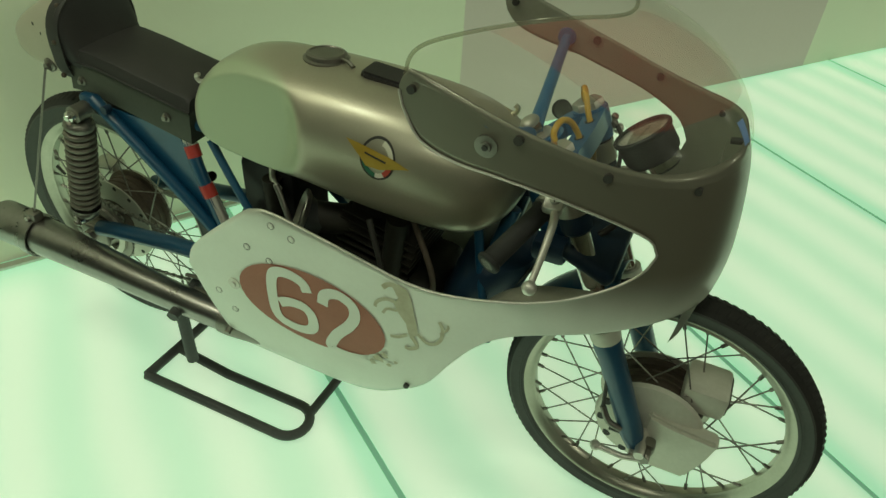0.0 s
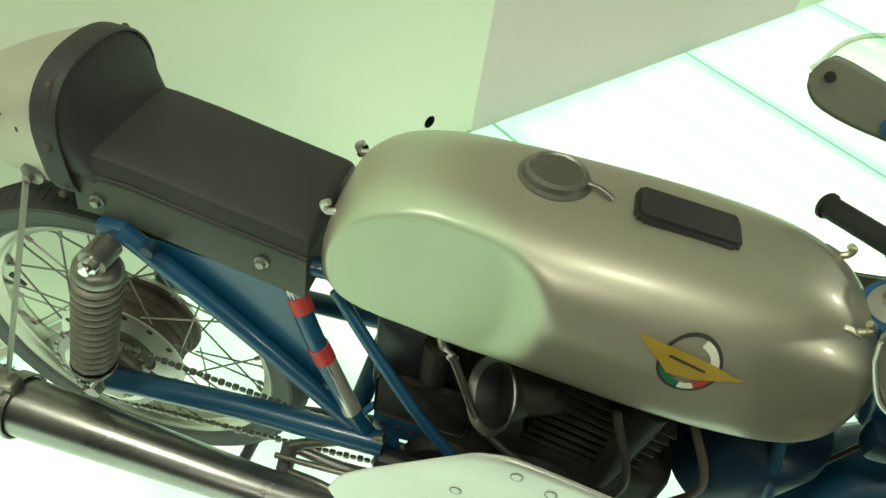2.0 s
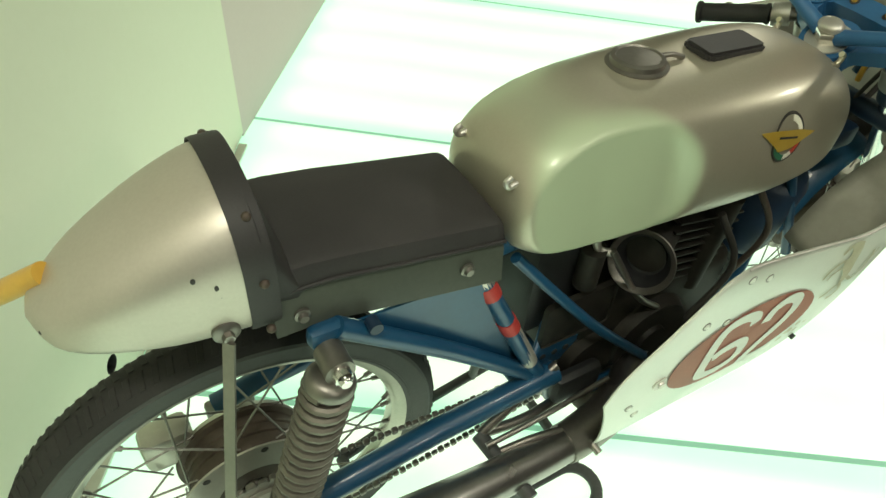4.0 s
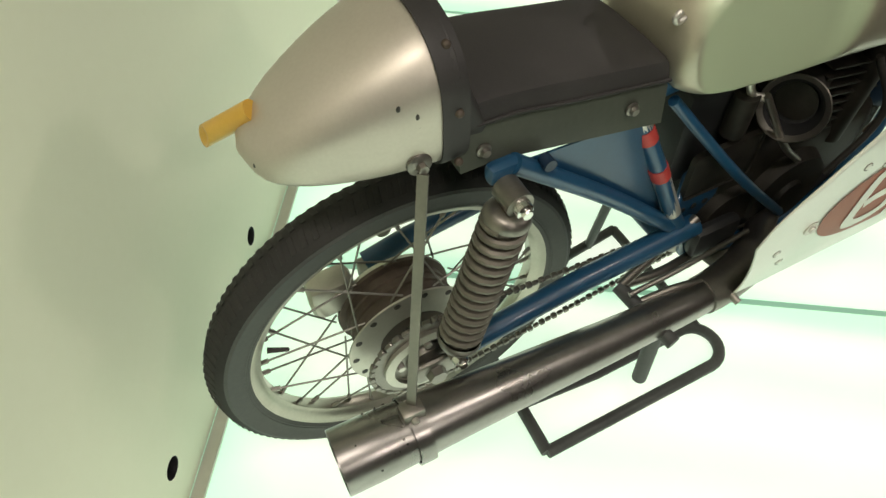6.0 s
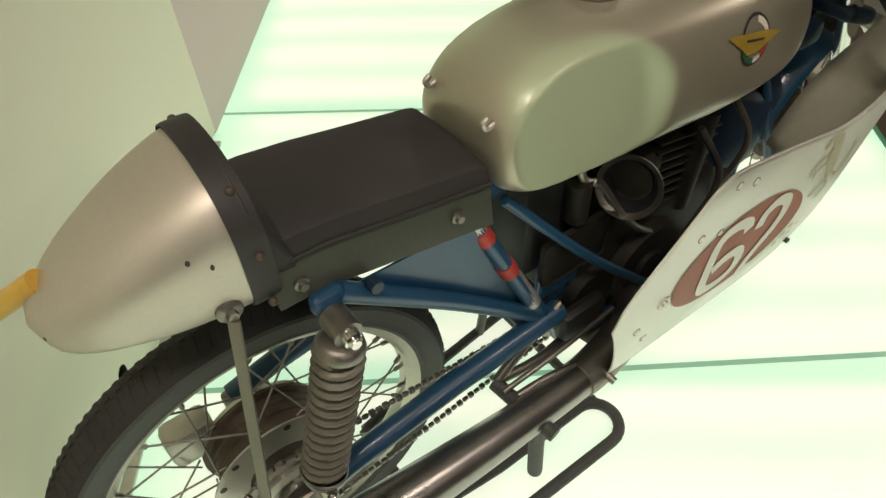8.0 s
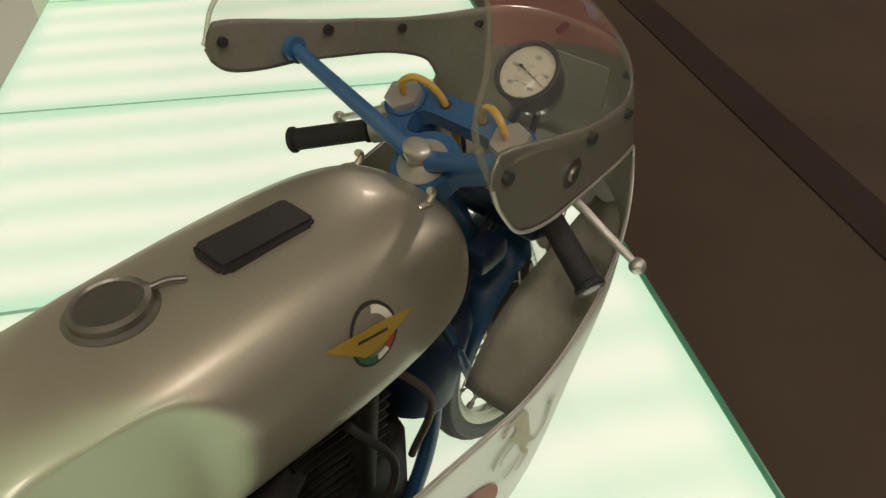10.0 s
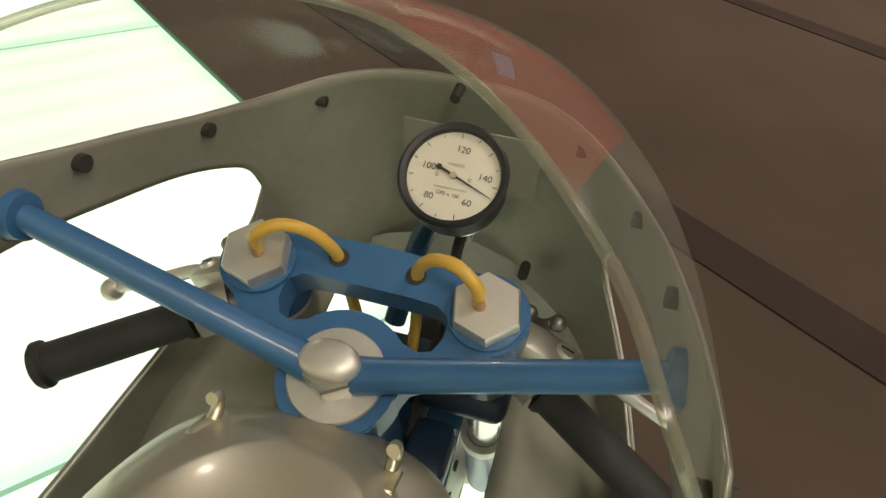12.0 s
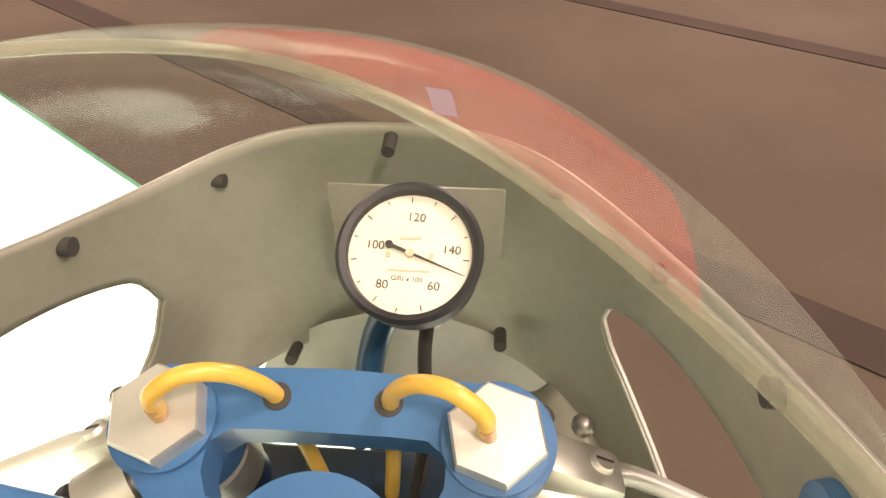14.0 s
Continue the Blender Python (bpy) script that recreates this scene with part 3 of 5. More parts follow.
def drum(rim, m, holes_side):
    """A wide brake drum with a drilled flange and an alloy cover plate."""
    part("drum", lathe([(0.02, -0.036), (0.093, -0.036), (0.093, -0.030), (0.084, -0.027), (0.086, -0.012), (0.083, -0.010), (0.086, 0.004), (0.083, 0.006), (0.086, 0.022), (0.084, 0.027), (0.093, 0.030), (0.093, 0.036), (0.02, 0.036)], m, 64), drum_brown, rim, "brown finned brake drum")
    z = 0.038 * holes_side
    part("flange", ringed([(0.105, z), (0.105, z + 0.003), (0.055, z + 0.003), (0.055, z)], m, 64), alloy, rim, "drilled alloy flange")
    hole_me = None
    for k in range(14):
        a = 2 * math.pi * k / 14
        c = Vector((0.095 * math.cos(a), 0.095 * math.sin(a), z + 0.0032 * (1 if holes_side > 0 else 0) - (0.0004 if holes_side < 0 else 0)))
        if hole_me is None:
            hole_me = finish(rod((0, 0, -0.0004), (0, 0, 0.0004), 0.0052, seg=14), "flange_hole", ink)
        o = new("flange_hole", hole_me)
        o.parent = rim
        o.matrix_local = m @ Matrix.Translation(c)
    part("axle", frustum(bmesh.new(), m @ Vector((0, 0, -0.12)), m @ Vector((0, 0, 0.12)), 0.009, seg=16), brushed, rim)


# rear wheel, drum, sprocket and chain
rear, mr_ = wheel("rear_wheel", 0.0, 0.308)
drum(rear, mr_, 1)
SPR_Y = -0.080
sprocket = part("sprocket", prism([((0.082 + (0.006 if k % 2 else 0)) * math.cos(2 * math.pi * k / 96), (0.082 + (0.006 if k % 2 else 0)) * math.sin(2 * math.pi * k / 96)) for k in range(96)], Matrix.Translation((0, SPR_Y + 0.002, 0.308)) @ AXIS_Y, 0.004), steel, rear, "dark toothed rear sprocket")
part("sprocket_ring", ringed([(0.068, 0.0), (0.068, 0.008), (0.055, 0.011), (0.055, 0.0)], Matrix.Translation((0, SPR_Y, 0.308)) @ AXIS_Y, 48), alloy, rear, "bright alloy sprocket carrier")
part("hub_cap", lathe([(0.0, 0.022), (0.018, 0.022), (0.022, 0.016), (0.03, 0.012), (0.034, 0.0)], Matrix.Translation((0, SPR_Y, 0.308)) @ AXIS_Y, 32), steel, rear)
for k in range(5):
    a = 2 * math.pi * k / 5 + 0.3
    part("sprocket_bolt", lathe([(0.0, 0.014), (0.006, 0.014), (0.006, 0.0)], Matrix.Translation((0.046 * math.cos(a), SPR_Y, 0.308 + 0.046 * math.sin(a))) @ AXIS_Y, 6), brushed, rear)
part("air_scoop", block(-0.125, -0.055, 0.03, 0.075, 0.33, 0.40, 0.012), alloy, rear, "alloy brake cooling scoop")
part("brake_plate", lathe([(0.0, -0.055), (0.05, -0.053), (0.088, -0.046), (0.092, -0.037)], mr_, 48), alloy, rear)
part("valve", rod((-0.206, -0.004, 0.372), (-0.178, -0.010, 0.362), 0.0045, 0.003, 10), ink, rear)

# chain: two runs and both wraps
FS = Vector((0.478, SPR_Y, 0.312))
chain = part("drive_sprocket", lathe([(0.0, 0.004), (0.034, 0.004), (0.034, -0.004), (0.0, -0.004)], Matrix.Translation(FS) @ AXIS_Y, 34), steel, bike)
link_me = finish(block(-0.0066, 0.0066, -0.0045, 0.0045, -0.0045, 0.0045, 0.0018, 1), "chain_link", steel)
line = []
for k in range(20):
    a = radians(82 + 196 * k / 19)
    line.append(Vector((0.087 * math.cos(a), SPR_Y, 0.308 + 0.087 * math.sin(a))))
for k in range(1, 42):
    t = k / 42
    line.append(Vector((-0.0 + 0.478 * t, SPR_Y, 0.2205 + 0.058 * t - 0.003 * math.sin(math.pi * t))))
for k in range(8):
    a = radians(-80 + 160 * k / 7)
    line.append(Vector((FS.x + 0.036 * math.cos(a), SPR_Y, FS.z + 0.036 * math.sin(a))))
for k in range(1, 42):
    t = k / 42
    line.append(Vector((0.478 * (1 - t) + 0.012 * t, SPR_Y, 0.347 + 0.047 * t - 0.004 * math.sin(math.pi * t))))
for i, p in enumerate(line):
    q = line[(i + 1) % len(line)]
    o = new("chain_link", link_me)
    o.parent = chain
    o.matrix_local = Matrix.Translation((p + q) / 2) @ (q - p).to_track_quat("X", "Z").to_matrix().to_4x4() @ Matrix.Diagonal((max((q - p).length / 0.0155, 0.5), 1 if i % 2 else 0.72, 1 if i % 2 else 0.8, 1))

# frame
frame_tubes = part("frame", pipe(smooth_line([(0.303, -0.070, 0.655), (0.345, -0.090, 0.56), (0.405, -0.100, 0.43), (0.455, -0.100, 0.345), (0.47, -0.098, 0.30)]), 0.0125, 16), blue_paint, bike, "dark blue tubular steel frame")
for sy in (-1, 1):
    tubes = {
        "seat_tube": [(0.112, sy * 0.100, 0.674), (0.26, sy * 0.100, 0.545), (0.405, sy * 0.100, 0.405)],
        "seat_rail": [(0.06, sy * 0.070, 0.690), (0.11, sy * 0.074, 0.684), (0.25, sy * 0.070, 0.668), (0.40, sy * 0.055, 0.655), (0.52, sy * 0.045, 0.66)],
        "down_tube": [(0.365, sy * 0.072, 0.640), (0.43, sy * 0.092, 0.56), (0.52, sy * 0.112, 0.455), (0.64, sy * 0.122, 0.33)],
        "cradle_tube": [(0.47, sy * 0.098, 0.30), (0.60, sy * 0.10, 0.26), (0.78, sy * 0.095, 0.27), (0.88, sy * 0.08, 0.38), (0.93, sy * 0.045, 0.56), (0.955, sy * 0.03, 0.66)],
    }
    for nm, pts in tubes.items():
        part(nm, pipe(smooth_line(pts), 0.0125 if nm != "down_tube" else 0.008, 14), blue_paint, frame_tubes)
    if sy > 0:
        part("seat_post", pipe(smooth_line([(0.30, 0.095, 0.660), (0.405, 0.10, 0.43), (0.47, 0.098, 0.30)]), 0.0125, 14), blue_paint, frame_tubes)
    part("gusset_panel", prism([(0.135, 0.655), (0.30, 0.648), (0.395, 0.425)], Matrix(((1, 0, 0, 0), (0, 0, 1, sy * 0.088), (0, 1, 0, 0), (0, 0, 0, 1))), 0.003), blue_paint, frame_tubes, "flat blue sheet gusset")
part("cross_tube", rod((0.455, -0.10, 0.36), (0.455, 0.10, 0.36), 0.016), blue_paint, frame_tubes)
part("cross_tube", rod((0.41, -0.10, 0.42), (0.50, -0.02, 0.50), 0.005, seg=10), blue_paint, frame_tubes)
part("engine_mount", block(0.43, 0.53, -0.085, -0.080, 0.37, 0.43, 0.004), blue_paint, frame_tubes, "drilled blue mounting plate")
for k in range(4):
    part("mount_hole", rod((0.445 + 0.022 * k, -0.0862, 0.40), (0.445 + 0.022 * k, -0.0850, 0.40), 0.0055, seg=12), ink, frame_tubes)
part("head_stock", rod((0.962, 0, 0.765), (1.035, 0, 0.61), 0.03, seg=24), blue_paint, frame_tubes)
for sy in (-1, 1):
    part("shock_lug", block(0.080, 0.126, sy * 0.097 - 0.011, sy * 0.097 + 0.011, 0.652, 0.680, 0.009), blue_paint, frame_tubes, "blue lug holding the shock absorber")
    part("lug_bolt", rod((0.152, sy * 0.100, 0.664), (0.152, sy * 0.116, 0.664), 0.008, seg=12), navy, frame_tubes)
part("top_tube", pipe(smooth_line([(0.42, 0, 0.64), (0.7, 0, 0.655), (0.95, 0, 0.72)]), 0.02, 14), blue_paint, frame_tubes)
# bare metal and red bands on the right-hand seat post
def post_at(t):
    return Vector((0.303, -0.070, 0.655)).lerp(Vector((0.345, -0.090, 0.56)), t / 0.45) if t < 0.45 else Vector((0.345, -0.090, 0.56)).lerp(Vector((0.405, -0.100, 0.43)), (t - 0.45) / 0.55)
for a, b, mt, nm, r in ((0.02, 0.17, brushed, "bare_band", 0.0131), (0.17, 0.27, red_tape, "red_band", 0.0142), (0.50, 0.60, red_tape, "red_band", 0.0142), (0.60, 0.98, brushed, "bare_band", 0.0131)):
    part(nm, frustum(bmesh.new(), post_at(a), post_at(b), r, seg=20), mt, frame_tubes, "red tape band" if mt is red_tape else "worn bare metal")

swingarm = part("swingarm", pipe([(0.455, -0.108, 0.385), (0.25, -0.108, 0.372), (0.075, -0.108, 0.348), (0.030, -0.108, 0.338)], 0.018, 16), blue_paint, bike, "dark blue tubular swingarm")
part("swingarm_leg", pipe([(0.455, 0.108, 0.385), (0.25, 0.108, 0.372), (0.06, 0.108, 0.345), (-0.015, 0.108, 0.325)], 0.018, 16), blue_paint, swingarm)
part("swingarm_bridge", rod((0.40, -0.1, 0.382), (0.40, 0.1, 0.382), 0.016), blue_paint, swingarm)
for sy in (-1, 1):
    part("axle_lug", block(-0.03, 0.045, sy * 0.108 - 0.006, sy * 0.108 + 0.006, 0.293, 0.338, 0.006), steel, swingarm)
    part("axle_nut", lathe([(0, 0.014), (0.014, 0.014), (0.016, 0.0)], Matrix.Translation((0, sy * 0.112, 0.312)) @ (AXIS_Y if sy < 0 else AXIS_Y.inverted()), 6), steel, swingarm)


def shock(sy):
    top, bot = Vector((0.098, sy * 0.128, 0.652)), Vector((0.023, sy * 0.128, 0.381))
    d = (bot - top).normalized()
    body = part("shock_absorber", rod(top + d * 0.03, bot - d * 0.02, 0.021, seg=24), steel, bike, "coil-over shock absorber with a bare steel spring")
    part("shroud", lathe([(0.0, 0.014), (0.020, 0.015), (0.026, 0.019), (0.029, 0.026), (0.029, 0.032), (0.027, 0.034)], Matrix.Translation(top) @ d.to_track_quat("Z", "Y").to_matrix().to_4x4(), 32), steel, body)
    part("lower_cup", lathe([(0.030, 0.0), (0.031, 0.006), (0.026, 0.018), (0.016, 0.03), (0.0, 0.03)], Matrix.Translation(bot - d * 0.035) @ d.to_track_quat("Z", "Y").to_matrix().to_4x4(), 32), steel, body)
    side = d.orthogonal().normalized()
    up = d.cross(side)
    turns, n = 13.5, 14
    L = (bot - top).length - 0.070
    pts = [top + d * (0.034 + L * k / (turns * n)) + 0.0252 * (math.cos(2 * math.pi * k / n) * side + math.sin(2 * math.pi * k / n) * up) for k in range(int(turns * n) + 1)]
    part("spring", pipe(pts, 0.0056, 8), spring_steel, body, "dull steel coil spring")
    for p in (top, bot):
        out = Vector((0, sy, 0))
        part("mount_eye", rod(p - out * 0.02, p + out * 0.014, 0.017 if p is top else 0.012, seg=20), steel, body)
        part("mount_nut", lathe([(0.0, 0.016), (0.006, 0.016), (0.0075, 0.012), (0.0105, 0.010), (0.0115, 0.0)], Matrix.Translation(p + out * 0.014) @ (AXIS_Y if sy < 0 else AXIS_Y.inverted()), 12), chrome, body, "bright domed nut")


shock(-1)
shock(1)

# exhaust: long megaphone along the right side
ex_line = smooth_line([(-0.178, -0.185, 0.338), (-0.05, -0.187, 0.335), (0.12, -0.189, 0.327), (0.30, -0.190, 0.316), (0.46, -0.184, 0.306), (0.55, -0.165, 0.305), (0.66, -0.09, 0.32), (0.84, -0.02, 0.42)], 8)
bm = bmesh.new()
rad = curve_of([(0, 0.0455), (0.06, 0.0455), (0.43, 0.030), (0.70, 0.026), (1.0, 0.020)])
rings = []
for i, p in enumerate(ex_line):
    d = (ex_line[min(i + 1, len(ex_line) - 1)] - ex_line[max(i - 1, 0)]).normalized()
    s1 = Vector((0, 0, 1)).cross(d).normalized()
    u1 = d.cross(s1)
    r = rad(i / (len(ex_line) - 1))
    rings.append([p + r * (math.cos(a) * s1 + math.sin(a) * u1) for a in (2 * math.pi * k / 40 for k in range(40))])
inner = [[p0 + (q - p0) * 0.93 for q in ring] for p0, ring in zip(ex_line[:8], rings[:8])]
exhaust = part("exhaust", loft([*inner[::-1], *rings], caps=False), exhaust_steel, bike, "bare steel megaphone exhaust with an open end")
part("clamp_band", ringed([(0.0455, -0.011), (0.048, -0.011), (0.048, 0.011), (0.0455, 0.011)], along((-0.078, -0.187, 0.336), (-0.058, -0.187, 0.3355)), 40), exhaust_steel, exhaust)
part("clamp_lug", block(-0.085, -0.052, -0.197, -0.172, 0.374, 0.398, 0.005), steel, exhaust)
part("clamp_bolt", rod((-0.07, -0.203, 0.386), (-0.07, -0.17, 0.386), 0.005, seg=8), brushed, exhaust)
# darker sleeve that paints the fairing's shadow onto the pipe
part("shaded_header", pipe(smooth_line([(0.430, -0.186, 0.3075), (0.46, -0.184, 0.306), (0.52, -0.174, 0.3055), (0.556, -0.161, 0.306)]), 0.0315, 24, r_end=0.034), steel, exhaust, "pipe ahead of the footrest, coloured darker for the fairing's shadow")
random.seed(5)
for k in range(14):
    a, x = radians(random.uniform(20, 150)), random.uniform(-0.172, -0.085)
    c = Vector((x, -0.1855 - 0.0452 * math.cos(a), 0.337 + 0.0452 * math.sin(a)))
    part("rust_spot", ball(c, random.uniform(0.0009, 0.0020), 8), ink, exhaust)
strap = part("exhaust_strap", prism([(-0.006, 0), (0.006, 0), (0.006, 0.375), (-0.006, 0.375)], Matrix.Translation((-0.071, -0.186, 0.372)) @ (Vector((0.0055, -0.0975, 0.713)) - Vector((-0.071, -0.186, 0.372))).to_track_quat("Y", "Z").to_matrix().to_4x4() @ Matrix.Diagonal((1, 0.95, 1, 1)), 0.004), steel, bike, "flat steel strap holding the exhaust")

# tail, seat and hump
def tail_ring(x, hw, z0, z1, n=40, flat=0.0):
    pts = []
    for k in range(n):
        a = 2 * math.pi * k / n
        c, s = math.cos(a), math.sin(a)
        e = 0.80 if s > 0 else 0.5
        pts.append(Vector((x, hw * math.copysign(abs(c) ** (0.86 if s > 0 else 0.7), c), (z0 + z1) / 2 + (z1 - z0) / 2 * math.copysign(abs(s) ** e, s))))
    return pts


t_top = smooth_curve([(-0.155, 0.731), (-0.148, 0.747), (-0.13, 0.761), (-0.096, 0.787), (-0.036, 0.820), (0.02, 0.843), (0.05, 0.847)])
t_bot = smooth_curve([(-0.155, 0.728), (-0.146, 0.708), (-0.13, 0.697), (-0.096, 0.688), (-0.036, 0.681), (0.05, 0.678)])
t_wid = smooth_curve([(-0.155, 0.004), (-0.146, 0.028), (-0.13, 0.046), (-0.096, 0.064), (-0.036, 0.083), (0.02, 0.092), (0.05, 0.094)])
xs = [-0.155, -0.1535, -0.151, -0.147, -0.14, -0.13, -0.115, -0.10, -0.08, -0.06, -0.04, -0.02, 0.0, 0.02, 0.035, 0.045]
tail = part("tail_cone", loft([tail_ring(x, t_wid(x), t_bot(x), t_top(x)) for x in xs]), tail_paint, bike, "silver painted rounded tail cone")
part("tail_rim", loft([[Vector((x, p.y * s, 0.765 + (p.z - 0.765) * s)) for p in tail_ring(0.045, 0.094, 0.678, 0.848)] for x, s in ((0.030, 1.0), (0.030, 1.022), (0.034, 1.03), (0.056, 1.03), (0.060, 1.022), (0.060, 0.99))], caps=False), leather, tail, "black rubber rim strip")
for y, z in ((-0.0915, 0.713), (0.0915, 0.713)):
    sg = math.copysign(1, y)
    part("tail_washer", lathe([(0.0, 0.004), (0.010, 0.004), (0.014, 0.001), (0.014, -0.003)], Matrix.Translation((0.005, y * 0.975, z)) @ (AXIS_Y if sg < 0 else AXIS_Y.inverted()), 20), steel, tail)
    part("tail_bolt", lathe([(0.0, 0.010), (0.006, 0.010), (0.0065, 0.0)], Matrix.Translation((0.005, y * 0.985, z)) @ (AXIS_Y if sg < 0 else AXIS_Y.inverted()), 6), steel, tail)
for x, z in ((0.047, 0.769), (0.046, 0.704), (0.047, 0.83)):
    yy = 0.0965 if z < 0.8 else 0.069
    for sg in (-1, 1):
        part("rivet", ball((x, sg * yy, z), 0.0050, 12), drum_brown, tail)
part("tail_lip", pipe([(x, -(t_wid(x) * 0.66), t_bot(x) + 0.0052) for x in np.linspace(-0.145, 0.028, 24)], 0.0022, 8), cream, tail, "pale bare lower edge")
for x, z in ((-0.012, 0.79), (0.006, 0.775), (0.008, 0.762), (-0.145, 0.728)):
    part("paint_chip", ball((x, -t_wid(x) * (0.985 if x > -0.1 else 0.92), z), 0.0024, 8, 1.0, 0.5, 1.6), ink, tail)
TIP0, TIP1 = Vector((-0.128, 0.012, 0.762)), Vector((-0.186, 0.050, 0.717))
tube_m = Matrix.Translation(TIP0) @ (TIP1 - TIP0).to_track_quat("Z", "Y").to_matrix().to_4x4()
tube_len = (TIP1 - TIP0).length - 0.010
tube_rings = []
for r, e in ((0.0090, 0.03), (0.0090, tube_len), (0.0098, tube_len + 0.0008), (0.0110, tube_len + 0.0008), (0.0118, tube_len), (0.0118, 0.0)):
    # the end is cut on the slant
    ring = [Vector((r * math.cos(a), r * math.sin(a), 0)) for a in (2 * math.pi * k / 28 for k in range(28))]
    tube_rings.append([tube_m @ (q + Vector((0, 0, e - (2.1 * (tube_m.to_3x3() @ q).dot(Vector((0, -0.64, 0.77))) if e > 0.03 else 0)))) for q in ring])
tube = part("breather_tube", loft(tube_rings), yellow_tube, tail, "amber plastic breather tube cut on the slant")

seat_top = curve_of([(0.05, 0.757), (0.12, 0.755), (0.20, 0.740), (0.335, 0.717)])
seat_bot = curve_of([(0.04, 0.676), (0.10, 0.676), (0.335, 0.630)])
def seat_ring(x, inset, ztop, zlow, hw=0.084, top=0.078):
    w, v = hw - inset, top - inset
    return [Vector((x, y, z)) for y, z in ((-w, zlow), (-v - 0.0015, ztop - 0.010), (-v + 0.002, ztop - 0.003), (-v + 0.009, ztop), (-0.03, ztop + 0.003), (0.03, ztop + 0.003), (v - 0.009, ztop), (v - 0.002, ztop - 0.003), (v + 0.0015, ztop - 0.010), (w, zlow))]
sx = [0.045, 0.10, 0.16, 0.22, 0.28, 0.322, 0.330, 0.334]
seat = part("seat", loft([seat_ring(x, 0.0 if i < 6 else 0.0006 * (i - 5), seat_top(x) - (0.0, 0.0006, 0.003)[max(0, i - 5)], seat_top(x) - 0.026, 0.0835) for i, x in enumerate(sx)]), leather, bike, "flat black leather racing seat")
part("seat_base", loft([seat_ring(x, 0.0, seat_top(x) - 0.024, seat_bot(x), 0.0895, 0.0815) for x in (0.052, 0.10, 0.16, 0.22, 0.28, 0.3335)]), seat_side, seat, "black leather seat side, tinted green-grey for the platform's glow")
part("piping", pipe([(0.06, -0.0835, seat_top(0.06) - 0.0255), (0.12, -0.0835, seat_top(0.12) - 0.0255), (0.20, -0.0835, seat_top(0.2) - 0.0255), (0.335, -0.0835, seat_top(0.335) - 0.0255)], 0.0024, 8), leather, seat)
for x, z in ((0.081, 0.697), (0.281, 0.672)):
    for sg in (-1, 1):
        part("seat_bolt", lathe([(0.0, 0.007), (0.005, 0.007), (0.006, 0.002), (0.009, 0.001), (0.009, -0.002)], Matrix.Translation((x, sg * 0.0885, z)) @ (AXIS_Y if sg < 0 else AXIS_Y.inverted()), 12), steel, seat)
hump_rows = [(0.046, 1.0, 0.853), (0.055, 1.0, 0.855), (0.064, 0.98, 0.849), (0.073, 0.95, 0.832), (0.082, 0.93, 0.810), (0.092, 0.91, 0.786), (0.104, 0.89, 0.764), (0.118, 0.85, 0.750)]
part("seat_hump", loft([tail_ring(0.046 + 0.62 * (x - 0.046), 0.094 * s, 0.700, z - 0.005) for x, s, z in hump_rows]), leather, seat, "padded black leather seat hump")

# tank
tk_top = smooth_curve([(0.343, 0.700), (0.350, 0.745), (0.365, 0.772), (0.40, 0.798), (0.46, 0.815), (0.54, 0.820), (0.62, 0.821), (0.72, 0.820), (0.82, 0.812), (0.88, 0.798), (0.925, 0.774), (0.952, 0.742), (0.964, 0.70)])
tk_bot = smooth_curve([(0.343, 0.690), (0.350, 0.665), (0.365, 0.650), (0.40, 0.638), (0.50, 0.628), (0.60, 0.624), (0.72, 0.612), (0.85, 0.610), (0.91, 0.622), (0.95, 0.655), (0.964, 0.69)])
tk_wid = smooth_curve([(0.343, 0.050), (0.350, 0.078), (0.365, 0.096), (0.40, 0.112), (0.46, 0.121), (0.56, 0.125), (0.70, 0.128), (0.80, 0.127), (0.88, 0.118), (0.925, 0.102), (0.952, 0.072), (0.964, 0.030)])
NT, NS = 110, 112
rings = []
for i in range(NT):
    t = i / (NT - 1)
    x = 0.343 + 0.621 * (t - 0.13 * math.sin(2 * math.pi * t))
    z0, z1, w = tk_bot(x), tk_top(x), tk_wid(x)
    ring = []
    for k in range(NS):
        a = 2 * math.pi * k / NS
        c, s = math.cos(a), math.sin(a)
        y = w * math.copysign(abs(c) ** 0.74, c)
        z = z0 + (z1 - z0) * (0.40 + (0.60 * abs(s) ** 0.86 if s > 0 else -0.40 * abs(s) ** 0.55))
        # hollow for the rider's knee on each side
        ex, ez = (x - 0.482) / 0.122, (z - 0.722) / 0.094
        rr = abs(ex) ** 2.6 + abs(ez) ** 2.6
        if rr < 1.25 and abs(y) > 0.03:
            face = 0.094 + 0.10 * max(0.0, x - 0.46) - 0.16 * (z - 0.70)
            k2 = min(1.0, max(0.0, (1.10 - rr) / (0.13 + 0.75 * min(1.0, max(0.0, (x - 0.49) / 0.09)))))
            k2 = k2 * k2 * (3 - 2 * k2)
            y = math.copysign(abs(y) * (1 - k2) + min(abs(y), face) * k2, y)
        ring.append(Vector((x, y, z)))
    rings.append(ring)
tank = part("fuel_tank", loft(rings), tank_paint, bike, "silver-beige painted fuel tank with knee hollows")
tank.data.set_sharp_from_angle(angle=radians(180))


def tank_z(x, y):
    c = min(1.0, abs(y) / tk_wid(x)) ** (1 / 0.74)
    return tk_bot(x) + (tk_top(x) - tk_bot(x)) * (0.40 + 0.60 * (max(0.0, 1 - c * c) ** 0.5) ** 0.86)


